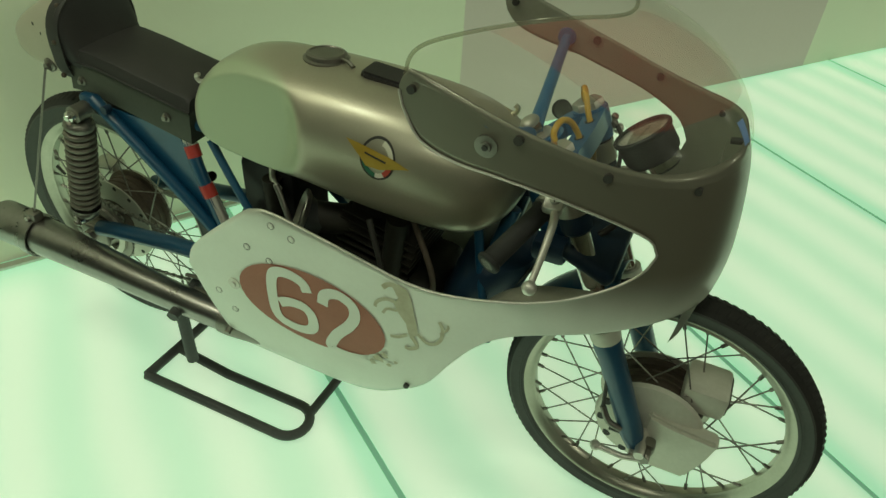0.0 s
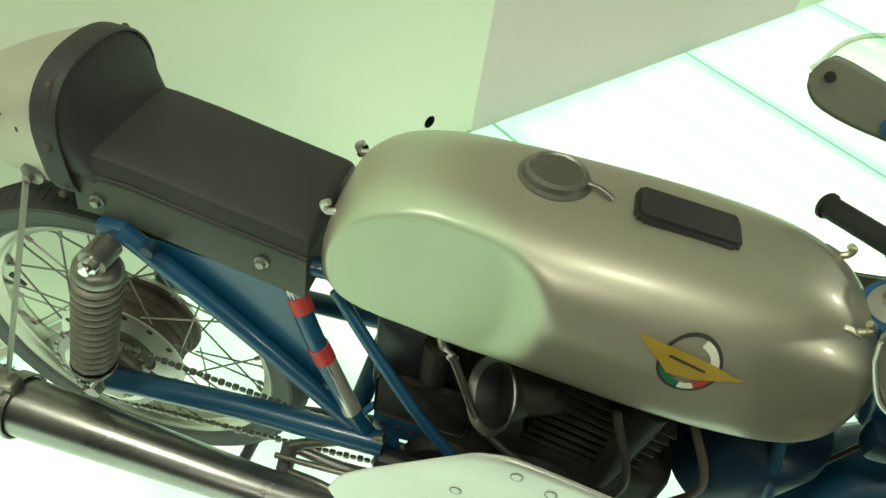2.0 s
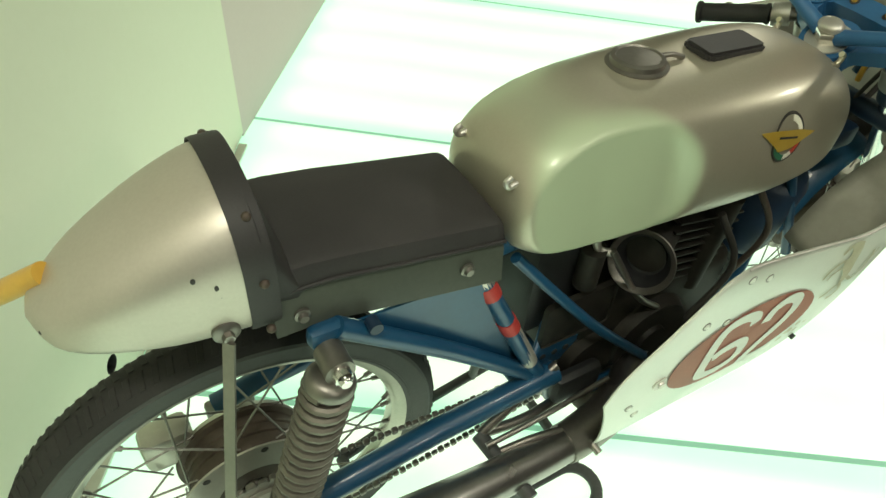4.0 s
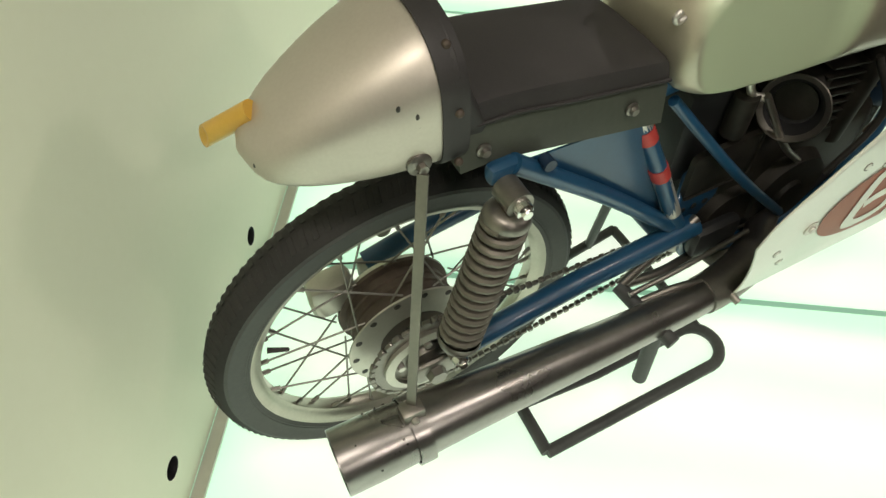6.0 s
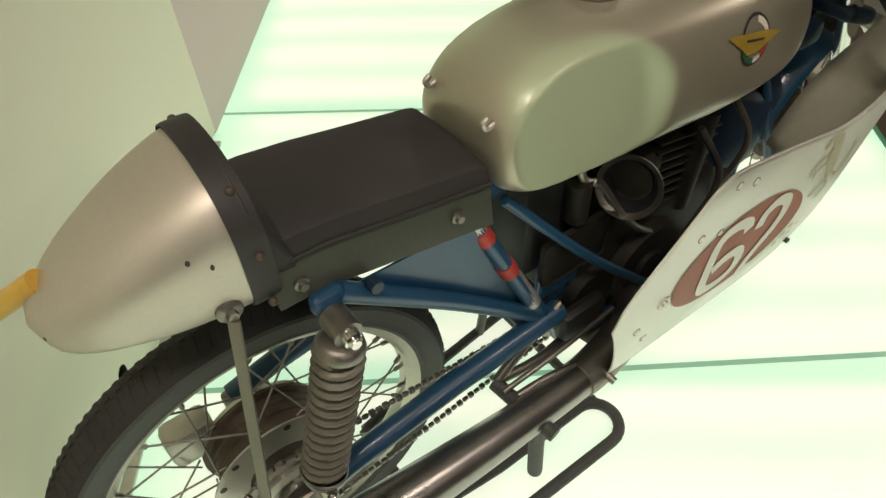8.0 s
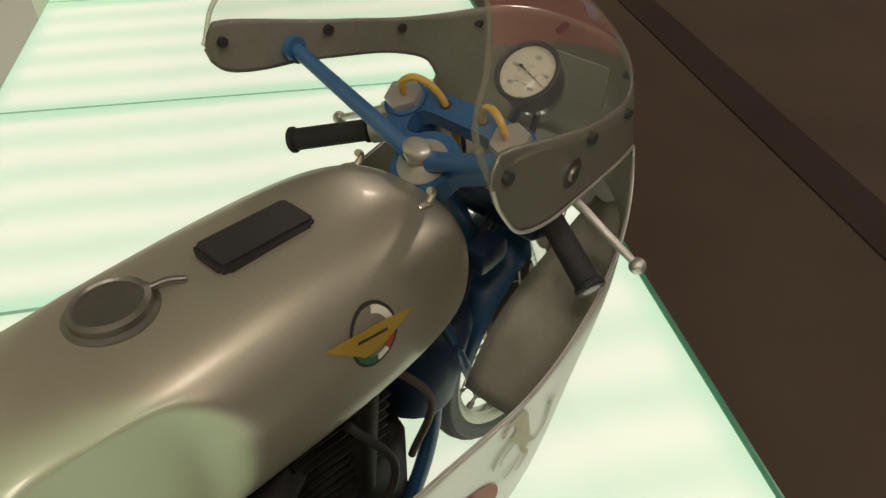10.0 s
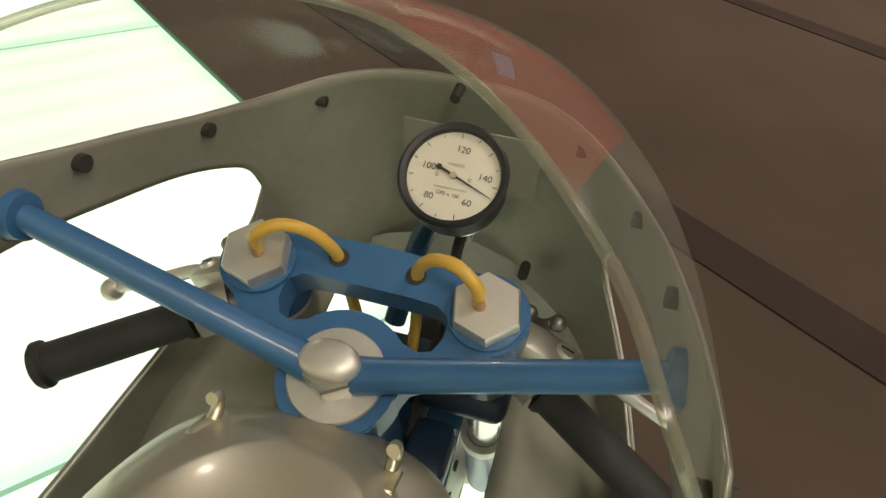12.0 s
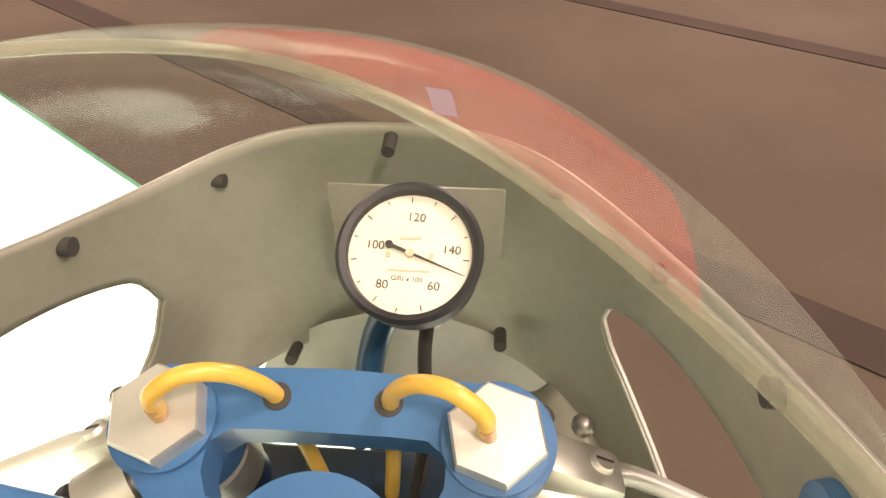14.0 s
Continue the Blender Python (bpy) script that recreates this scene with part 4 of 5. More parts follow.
CAP = Matrix.Translation((0.577, 0.012, 0.8185)) @ Matrix.Rotation(radians(-3), 4, "X")
cap = part("fuel_cap", lathe([(0.041, -0.004), (0.041, 0.002), (0.036, 0.004), (0.035, 0.010), (0.030, 0.0125), (0.028, 0.0105), (0.0, 0.0115)], CAP, 40), steel, tank, "grey metal fuel filler cap")
part("cap_lever", pipe(smooth_line([(0.612, 0.006, 0.826), (0.626, 0.001, 0.827), (0.640, -0.005, 0.823)]), 0.0035, 10), steel, tank)
part("tank_pad", prism([(x, y) for x, y in ((-0.050, -0.026), (0.050, -0.026), (0.056, -0.020), (0.056, 0.020), (0.050, 0.026), (-0.050, 0.026), (-0.056, 0.020), (-0.056, -0.020))], Matrix.Translation((0.718, -0.002, 0.814)) @ Matrix.Rotation(radians(4), 4, "Y"), 0.014, 0.004), leather, tank, "black rubber chin pad")
for sg in (-1, 1):
    tab = block(-0.012, 0.010, -0.007, 0.007, 0.0, 0.003, 0.001, 1)
    tab.transform(Matrix.Translation((0.897, sg * 0.057, 0.781)) @ Matrix.Rotation(radians(20), 4, "Y"))
    part("mount_tab", tab, brass_tab, tank, "small brass mounting tab")
    part("tab_hook", pipe(smooth_line([(0.904, sg * 0.057, 0.780), (0.911, sg * 0.057, 0.784), (0.913, sg * 0.057, 0.792), (0.907, sg * 0.057, 0.796)]), 0.0042, 10), brass_tab, tank)
for x, z, sx2 in ((0.348, 0.745, -1),):
    for sg in (-1, 1):
        y = sg * 0.057
        part("spring_hook", pipe(smooth_line([(x - sx2 * 0.030, y, z + 0.0), (x - sx2 * 0.012, y, z + 0.006), (x, y, z + 0.004), (x + sx2 * 0.005, y, z + 0.012), (x - sx2 * 0.002, y, z + 0.009 + 0.009 * abs(sx2) ** 3)]), 0.0040, 10), brushed, tank, "small metal hook")


def tank_y(x, z):
    """The tank's right side at x, z."""
    z0, z1 = tk_bot(x), tk_top(x)
    f = (z - z0) / (z1 - z0) - 0.40
    s = min(1.0, (f / 0.60) ** (1 / 0.86) if f > 0 else (-f / 0.40) ** (1 / 0.55))
    return -tk_wid(x) * (max(0.0, 1 - s * s) ** 0.5) ** 0.74


def flat_shape(outline, where, off, n=6):
    """A thin painted shape of (x, z) points laid onto a curved side; the outline is filled from its middle."""
    bm = bmesh.new()
    cx, cz = sum(p[0] for p in outline) / len(outline), sum(p[1] for p in outline) / len(outline)
    prev = None
    for j in range(1, n + 1):
        t = j / n
        ring = [bm.verts.new((cx + (x - cx) * t, where(cx + (x - cx) * t, cz + (z - cz) * t) - off, cz + (z - cz) * t)) for x, z in outline]
        m_ = len(ring)
        if prev is None:
            c = bm.verts.new((cx, where(cx, cz) - off, cz))
            for k in range(m_):
                bm.faces.new((c, ring[k], ring[(k + 1) % m_]))
        else:
            for k in range(m_):
                bm.faces.new((prev[k], ring[k], ring[(k + 1) % m_], prev[(k + 1) % m_]))
        prev = ring
    return bm


def stroke(line2, width, where, off):
    """A painted stroke of even width along (x, z) points on a curved side."""
    p = smooth_line([(x, z, 0) for x, z in line2], 5)
    bm = bmesh.new()
    prev = None
    for i, q in enumerate(p):
        d = (p[min(i + 1, len(p) - 1)] - p[max(i - 1, 0)]).normalized()
        nn = Vector((-d.y, d.x, 0)) * width / 2
        pair = [bm.verts.new((e.x, where(e.x, e.y) - off, e.y)) for e in (q + nn, q, q - nn)]
        if prev:
            for k in range(2):
                bm.faces.new((prev[k], prev[k + 1], pair[k + 1], pair[k]))
        prev = pair
    return bm


def arc2(cx, cz, rx, rz, a0, a1, n, tilt=0.0):
    ct, st = math.cos(tilt), math.sin(tilt)
    return [(cx + rx * math.cos(radians(a)) * ct - rz * math.sin(radians(a)) * st, cz + rx * math.cos(radians(a)) * st + rz * math.sin(radians(a)) * ct) for a in (a0 + (a1 - a0) * k / n for k in range(n + 1))]


# winged round badge on the tank's right side
BX, BZ = 0.750, 0.741
badge = part("tank_badge", stroke(arc2(BX, BZ, 0.029, 0.032, 0, 360, 30), 0.004, tank_y, 0.0012), ink, tank, "gold winged badge in a ring of red, white and green")
part("badge_green", stroke(arc2(BX, BZ, 0.0235, 0.0265, 150, 265, 12), 0.008, tank_y, 0.0016), badge_green, tank)
part("badge_white", stroke(arc2(BX, BZ, 0.0235, 0.0265, 265, 300, 6), 0.008, tank_y, 0.0016), cream, tank)
part("badge_white", stroke(arc2(BX, BZ, 0.0235, 0.0265, 10, 75, 8), 0.008, tank_y, 0.0016), cream, tank)
part("badge_red", stroke(arc2(BX, BZ, 0.0235, 0.0265, 300, 370, 8), 0.008, tank_y, 0.0016), badge_red, tank)
part("badge_wing", flat_shape([(BX - 0.058, BZ + 0.021), (BX - 0.034, BZ + 0.018), (BX - 0.005, BZ + 0.013), (BX + 0.022, BZ + 0.008), (BX + 0.056, BZ - 0.003), (BX + 0.028, BZ - 0.009), (BX + 0.006, BZ - 0.015), (BX - 0.018, BZ - 0.014), (BX - 0.03, BZ - 0.002), (BX - 0.042, BZ + 0.008)], tank_y, 0.0028), badge_gold, tank, "gold wings")
part("badge_bar", stroke([(BX - 0.022, BZ + 0.007), (BX + 0.016, BZ - 0.001)], 0.003, tank_y, 0.0034), ink, tank)

# fairing shell
f_wid = smooth_curve([(0.19, 0.150), (0.24, 0.178), (0.27, 0.194), (0.30, 0.206), (0.35, 0.220), (0.42, 0.231), (0.50, 0.236), (0.62, 0.236), (0.70, 0.229), (0.80, 0.211), (0.86, 0.204), (0.95, 0.194)])
f_nose = smooth_curve([(0.19, 1.235), (0.45, 1.238), (0.535, 1.247), (0.61, 1.279), (0.69, 1.290), (0.79, 1.280), (0.85, 1.264), (0.95, 1.215)])
XS, PW = 0.82, 2.6
e_zb = smooth_curve([(0.825, 0.913), (0.830, 0.895), (0.839, 0.878), (0.863, 0.847), (0.911, 0.830), (0.975, 0.823), (1.037, 0.814), (1.097, 0.800), (1.141, 0.786), (1.178, 0.767), (1.189, 0.745)])
e_zc = smooth_curve([(0.42, 0.485), (0.447, 0.540), (0.553, 0.638), (0.585, 0.657), (0.62, 0.661), (0.71, 0.646), (0.784, 0.631), (0.86, 0.617), (0.93, 0.619), (1.017, 0.637), (1.06, 0.650), (1.09, 0.662), (1.141, 0.690), (1.177, 0.720), (1.189, 0.745)])
e_zt = smooth_curve([(0.825, 0.914), (0.832, 0.930), (0.845, 0.938), (0.893, 0.927), (0.998, 0.896), (1.052, 0.882), (1.128, 0.864), (1.20, 0.858), (1.28, 0.868)])
e_zd = smooth_curve([(0.42, 0.484), (0.432, 0.45), (0.451, 0.384), (0.472, 0.30), (0.482, 0.276), (0.52, 0.270), (0.634, 0.263), (0.727, 0.271), (0.79, 0.300), (0.83, 0.332), (0.903, 0.394), (0.956, 0.478), (0.998, 0.536), (1.039, 0.570), (1.092, 0.590), (1.144, 0.603), (1.209, 0.622), (1.28, 0.640)])


def shell(xr, z):
    """A point of the shell's right side, by the flat-side x and the height."""
    if xr <= XS:
        return Vector((xr, -f_wid(z), z))
    t = min(1.0, (xr - XS) / 0.46)
    return Vector((XS + (f_nose(z) - XS) * t, -f_wid(z) * max(0.0, 1 - t ** PW) ** (1 / PW), z))


def fair_y(x, z):
    if x <= XS:
        return -f_wid(z)
    t = min(1.0, (x - XS) / (f_nose(z) - XS))
    return -f_wid(z) * max(0.0, 1 - t ** PW) ** (1 / PW)


# the left hand opening sits higher and ends sooner
l_zb = smooth_curve([(0.825, 0.913), (0.832, 0.893), (0.855, 0.872), (0.90, 0.858), (0.96, 0.848), (1.02, 0.834), (1.085, 0.819), (1.13, 0.803), (1.16, 0.785), (1.175, 0.755)])
l_zc = smooth_curve([(0.42, 0.485), (0.465, 0.548), (0.553, 0.638), (0.585, 0.656), (0.62, 0.658), (0.71, 0.643), (0.79, 0.625), (0.86, 0.609), (0.93, 0.610), (1.0, 0.622), (1.06, 0.640), (1.12, 0.672), (1.16, 0.712), (1.175, 0.755)])
OPEN = {1: (e_zb, e_zc, 1.189, 0.745), -1: (l_zb, l_zc, 1.175, 0.755)}


def fairing_mesh():
    flat = [0.42 + 0.40 * (k / 60) ** 1.15 for k in range(60)]
    nose = []
    for k in range(71):
        th = math.pi / 2 * k / 70
        nose.append(XS + 0.46 * math.sin(th) ** (2 / PW))
    cols = sorted({round(x, 5) for x in (*flat, *nose, 1.189, 1.1885, 1.187, 1.183, 1.175, 1.1745, 1.173, 1.17, 0.825, 0.827, 0.83, 0.84)})
    bm = bmesh.new()

    def seam(x, sgn, edge):
        zb, tip, zt = OPEN[sgn][edge], OPEN[sgn][2], OPEN[sgn][3]
        if x < tip:
            return zb(x)
        return zt + (0.7425 - zt) * (x - tip) / (1.28 - tip)

    def sheet(lo, hi, x0, rows):
        use = [x for x in cols if x >= x0 - 1e-6]
        grid = []
        for sgn in (1, -1):
            for x in (use if sgn > 0 else use[-2::-1]):
                a = lo(x, sgn)
                b = max(hi(x, sgn), a)
                colv = []
                for j in range(rows + 1):
                    p = shell(x, a + (b - a) * j / rows)
                    colv.append(bm.verts.new((p.x, p.y * sgn, p.z)))
                grid.append(colv)
        for a, b in zip(grid, grid[1:]):
            for j in range(rows):
                bm.faces.new((a[j], b[j], b[j + 1], a[j + 1]))
    sheet(lambda x, g: seam(x, g, 0), lambda x, g: e_zt(x), 0.825, 10)
    sheet(lambda x, g: e_zd(x), lambda x, g: seam(x, g, 1), 0.42, 26)
    bmesh.ops.remove_doubles(bm, verts=bm.verts, dist=0.0003)
    return bm


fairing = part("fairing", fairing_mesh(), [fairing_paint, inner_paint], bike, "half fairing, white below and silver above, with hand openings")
sol = fairing.modifiers.new("thickness", "SOLIDIFY")
sol.thickness, sol.offset, sol.material_offset = 0.003, -1, 1
part("fairing_lip", pipe([shell(x, e_zb(x)) + Vector((0, -0.001, 0)) for x in np.linspace(0.826, 1.1885, 60)] + [shell(x, e_zc(x)) + Vector((0, -0.001, 0)) for x in np.linspace(1.188, 0.60, 80)], 0.0018, 8), brushed, fairing, "pale bare edge of the opening")
part("fairing_lip", pipe([Vector((p.x, -p.y + 0.001, p.z)) for p in [shell(x, l_zb(x)) for x in np.linspace(0.826, 1.1745, 60)] + [shell(x, l_zc(x)) for x in np.linspace(1.174, 0.60, 80)]], 0.0016, 8), inner_paint, fairing)

for sg in (1, -1):
    rows = []
    for x in np.linspace(0.95, 1.235, 24):
        q = shell(x, e_zd(x) + 0.003)
        rows.append([Vector((q.x - 0.012 * t, sg * (q.y + (max(-0.104, q.y + 0.01) - q.y) * t), q.z - 0.010 * math.sin(math.pi * t))) for t in np.linspace(0, 1, 7)])
    fl = part("fairing_flange", loft(rows, closed=False), [inner_paint], fairing, "turned-in lower edge of the nose")
    th = fl.modifiers.new("thickness", "SOLIDIFY")
    th.thickness = 0.0025

# unseen sheet between the fairing sides, added to block glow from below
belly = [[Vector((x, v * (f_wid(e_zd(x)) - 0.004), e_zd(x) + 0.004 - 0.035 * (1 - v * v))) for v in np.linspace(-1, 1, 17)] for x in np.linspace(0.52, 0.82, 16)]
pan = part("belly_blocker", loft(belly, closed=False), [inner_paint], fairing, "unseen grey underside added to keep the floor glow off the engine")
th = pan.modifiers.new("thickness", "SOLIDIFY")
th.thickness = 0.003

# number oval, digits and the worn figure beside them
part("number_oval", flat_shape(arc2(0.680, 0.480, 0.146, 0.086, 0, 350, 35, radians(-2)), fair_y, 0.0018, 10), oval_red, fairing, "faded red number oval")
part("digit_six", stroke([(0.679, 0.522), (0.672, 0.540), (0.648, 0.549), (0.620, 0.545), (0.608, 0.525), (0.605, 0.475), (0.610, 0.437), (0.632, 0.424), (0.662, 0.424), (0.682, 0.438), (0.684, 0.466), (0.670, 0.484), (0.640, 0.484), (0.618, 0.474)], 0.021, fair_y, 0.0032), white_paint, fairing, "white painted figure 6")
part("digit_two", stroke([(0.708, 0.508), (0.714, 0.532), (0.738, 0.543), (0.764, 0.532), (0.770, 0.508), (0.758, 0.480), (0.732, 0.446), (0.716, 0.412), (0.722, 0.401), (0.752, 0.399), (0.786, 0.407)], 0.021, fair_y, 0.0032), white_paint, fairing, "white painted figure 2")
worn = part("worn_figure", flat_shape([(0.838, 0.602), (0.848, 0.610), (0.864, 0.604), (0.872, 0.588), (0.876, 0.566), (0.882, 0.540), (0.884, 0.518), (0.876, 0.506), (0.868, 0.514), (0.864, 0.534), (0.850, 0.552), (0.842, 0.568), (0.850, 0.586)], fair_y, 0.0018, 4), worn_gold, fairing, "worn gold decal patch")
for line, w in (([(0.846, 0.606), (0.832, 0.604), (0.822, 0.594)], 0.009), ([(0.850, 0.572), (0.828, 0.572), (0.812, 0.560), (0.808, 0.548)], 0.006), ([(0.848, 0.556), (0.830, 0.552), (0.822, 0.540)], 0.005),
                ([(0.872, 0.512), (0.884, 0.492), (0.872, 0.480), (0.862, 0.480)], 0.007), ([(0.866, 0.510), (0.850, 0.498), (0.836, 0.494)], 0.006), ([(0.884, 0.520), (0.904, 0.506), (0.922, 0.520), (0.926, 0.546), (0.920, 0.562)], 0.006), ([(0.922, 0.536), (0.934, 0.552), (0.934, 0.560)], 0.004)):
    part("worn_streak", stroke(line, w, fair_y, 0.0020), worn_gold, fairing)
for k, (x, z, rx) in enumerate(((0.812, 0.425, 0.012), (0.825, 0.440, 0.008), (0.800, 0.410, 0.009), (0.832, 0.418, 0.006), (0.845, 0.432, 0.005))):
    part("paint_chip", flat_shape([(x + rx * (0.6 + 0.5 * random.random()) * math.cos(a), z + rx * (0.5 + 0.4 * random.random()) * math.sin(a)) for a in np.linspace(0, 2 * math.pi, 11)[:-1]], fair_y, 0.0036, 2), worn_gold, fairing)


def side_bolt(x, z, r, name="fairing_bolt", mt=None, both=True):
    y = fair_y(x, z)
    for sg in (1, -1) if both else (1,):
        part(name, lathe([(0.0, 0.005), (r * 0.45, 0.005), (r * 0.5, 0.002), (r, 0.0015), (r, -0.002)], Matrix.Translation((x, y * sg - 0.001 * sg, z)) @ (AXIS_Y if sg > 0 else AXIS_Y.inverted()), 20), mt or steel, fairing)


side_bolt(0.520, 0.475, 0.012, "fairing_washer", brushed)
side_bolt(0.953, 0.862, 0.016, "fairing_washer", steel)
part("washer_bolt", rod((0.953, fair_y(0.953, 0.862) - 0.003, 0.862), (0.953, fair_y(0.953, 0.862) - 0.0075, 0.862), 0.0042, seg=10), ink, fairing)
for x, z in ((0.617, 0.636), (0.655, 0.623), (0.563, 0.575), (0.606, 0.560), (0.478, 0.440), (0.505, 0.400)):
    part("rivet", lathe([(0.0, 0.002), (0.004, 0.0018), (0.006, 0.0)], Matrix.Translation((x, fair_y(x, z), z)) @ AXIS_Y, 14), white_paint, fairing)
    part("rivet_ring", ringed([(0.006, 0.0), (0.0068, 0.0), (0.0068, 0.0009), (0.006, 0.0009)], Matrix.Translation((x, fair_y(x, z), z)) @ AXIS_Y, 16), steel, fairing)
for x, z, r in ((0.844, 0.914, 0.006), (0.994, 0.880, 0.0065), (1.110, 0.850, 0.006), (1.218, 0.836, 0.005), (0.862, 0.374, 0.005)):
    y = fair_y(x, z)
    for sg in (1, -1):
        part("screen_bolt", rod((x, sg * (y - 0.006), z), (x, sg * (y + 0.009), z), r, seg=14), ink, fairing, "black rubber bolt")
part("screen_bolt", rod((1.238, 0, 0.853), (1.262, 0, 0.857), 0.005, seg=14), ink, fairing)

# windscreen: clear bubble from the shell's top edge back to an arched rim
RIM = smooth_line([(0.829, -0.196, 0.907), (0.833, -0.172, 0.953), (0.890, -0.139, 0.978), (0.979, -0.068, 0.991), (1.060, 0.029, 0.986), (1.040, 0.124, 0.990), (0.951, 0.166, 0.991), (0.852, 0.187, 0.968), (0.822, 0.195, 0.917)], 12)


def base_pt(i):
    """The foot of the screen along the shell's top edge, i from 0 (right tip) to 96 (left tip)."""
    th = math.pi / 2 * min(i, 96 - i) / 48
    xr = min(XS + 0.005 + 0.455 * math.sin(th) ** (2 / PW), 1.28)
    p = shell(xr, e_zt(xr) - 0.018 * math.sin(th) ** 0.3)
    return Vector((p.x + 0.003 * math.sin(th), (p.y - 0.003 * math.cos(th)) * (1 if i <= 48 else -1), p.z))


def screen_pt(i, v):
    a, b = base_pt(i), RIM[i]
    side = -math.cos(math.pi * i / 96)
    out = Vector((0.72, 0.55 * side, 0.62)).normalized()
    return a.lerp(b, v) + out * 0.042 * max(0.0, math.sin(math.pi * i / 96)) ** 0.8 * (4 * v * (1 - v)) ** 0.85


def screen_sheet(v0, v1, rows, k0, k1, off=0.0):
    bm = bmesh.new()
    grid = []
    for i in range(k0, k1 + 1):
        side = -math.cos(math.pi * i / 96)
        push = Vector((0.7, side, 0.7)) * off
        grid.append([bm.verts.new(screen_pt(i, v0 + (v1 - v0) * j / rows) + push) for j in range(rows + 1)])
    for a, b in zip(grid, grid[1:]):
        for j in range(rows):
            bm.faces.new((a[j], b[j], b[j + 1], a[j + 1]))
    bmesh.ops.remove_doubles(bm, verts=bm.verts, dist=0.0002)
    return bm


screen = part("windscreen", screen_sheet(0, 1, 22, 1, 95), screen_clear, fairing, "clear acrylic bubble windscreen, lightly scratched")
screen.visible_shadow = False
part("screen_rim", pipe(RIM, 0.0029, 8), screen_edge, fairing, "thick pale polished screen edge")
# sheet that carries the painted red reflection
film = part("red_band", screen_sheet(0.30, 0.985, 14, 27, 51, -0.0025), red_reflection, fairing, "red reflection on the screen, painted as a translucent sheet")
film.visible_shadow = False
# blue spot of the reflection, painted as a small solid patch
part("blue_reflection", screen_sheet(0.09, 0.22, 4, 43, 45, 0.002), blue_reflection, fairing, "blue patch of the reflection painted on the screen")



# fork, yoke and controls
FD = Vector((0.433, 0, -0.901)).normalized()
O = Vector((0.948, 0, 0.806))
YK = Matrix(((0.901, 0, -0.433, O.x), (0, 1, 0, O.y), (0.433, 0, 0.901, O.z), (0, 0, 0, 1)))


def yk(x, y, z):
    return YK @ Vector((x, y, z))


SURF = -0.031


def yoke_mesh():
    """A flat cast yoke with two lightening slots: front bar, fork bosses, stem boss and arms."""
    outer = []
    outer += arc2(0, 0, 0.042, 0.042, 130, 230, 12)
    outer += [(0.006, -0.045), (0.030, -0.085)]
    outer += arc2(0.068, -0.084, 0.030, 0.030, 200, 380, 18)
    outer += [(0.098, -0.055), (0.100, 0.0), (0.098, 0.055)]
    outer += arc2(0.068, 0.084, 0.030, 0.030, -20, 160, 18)
    outer += [(0.030, 0.085), (0.006, 0.045)]
    sl = [(0.0665, 0.0), (0.0665, 0.030), (0.0655, 0.050), (0.058, 0.060), (0.044, 0.060), (0.033, 0.055), (0.030, 0.046)]
    sl += [(0.048 * math.cos(radians(t)), 0.048 * math.sin(radians(t))) for t in (46, 38, 30, 20, 10, 0)]
    sl = sl + [(x, -y) for x, y in sl[-2:0:-1]]
    slots = [sl]
    bm = bmesh.new()

    def loop(pts, z):
        vs = [bm.verts.new((x, y, z)) for x, y in pts]
        return vs, [bm.edges.new((vs[i], vs[(i + 1) % len(vs)])) for i in range(len(vs))]
    faces = []
    rings = []
    for z in (SURF, SURF - 0.028):
        es, vv = [], []
        for pts in (outer, *slots):
            v, e = loop(pts, z)
            vv.append(v)
            es += e
        bmesh.ops.triangle_fill(bm, use_beauty=True, use_dissolve=False, edges=es)
        rings.append(vv)
    for a, b in zip(*rings):
        for i in range(len(a)):
            bm.faces.new((a[i], a[(i + 1) % len(a)], b[(i + 1) % len(a)], b[i]))
    for sg in (1, -1):
        frustum(bm, (0.068, sg * 0.084, SURF - 0.05), (0.068, sg * 0.084, SURF + 0.004), 0.0272, seg=32)
    frustum(bm, (0, 0, SURF - 0.03), (0, 0, SURF + 0.003), 0.041, seg=40)
    bm.transform(YK)
    return bm


yoke = part("top_yoke", yoke_mesh(), yoke_blue, bike, "blue cast fork yoke with two slots")
part("stem_washer", lathe([(0.018, SURF + 0.003), (0.032, SURF + 0.003), (0.033, SURF + 0.005), (0.032, SURF + 0.0065), (0.0, SURF + 0.007)], YK, 40), brushed, yoke, "pale metal washer")
part("stem_collar", lathe([(0.0, -0.060), (0.024, -0.060), (0.0265, -0.070), (0.0265, -0.09), (0.024, -0.105), (0.0, -0.105)], YK, 32), surf("bronze", (0.30, 0.16, 0.07), (0.38, 0.22, 0.11), 20, 0.4, 0.6), yoke, "bronze steering collar")
nut = part("stem_nut", lathe([(0.019, SURF + 0.006), (0.019, SURF + 0.022), (0.0175, SURF + 0.025), (0.0, SURF + 0.025)], YK, 6), chrome, yoke, "chromed steering stem nut")
part("damper_knob", loft([[yk(0.002 + 0.0145 * math.cos(a) * s, 0.0205 * math.sin(a) * s, SURF + z) for a in (2 * math.pi * k / 24 for k in range(24))] for z, s in ((0.022, 0.86), (0.026, 0.98), (0.029, 1.0), (0.032, 0.94), (0.0345, 0.78), (0.036, 0.5), (0.0365, 0.2))]), brushed, yoke, "low polished damper cap")
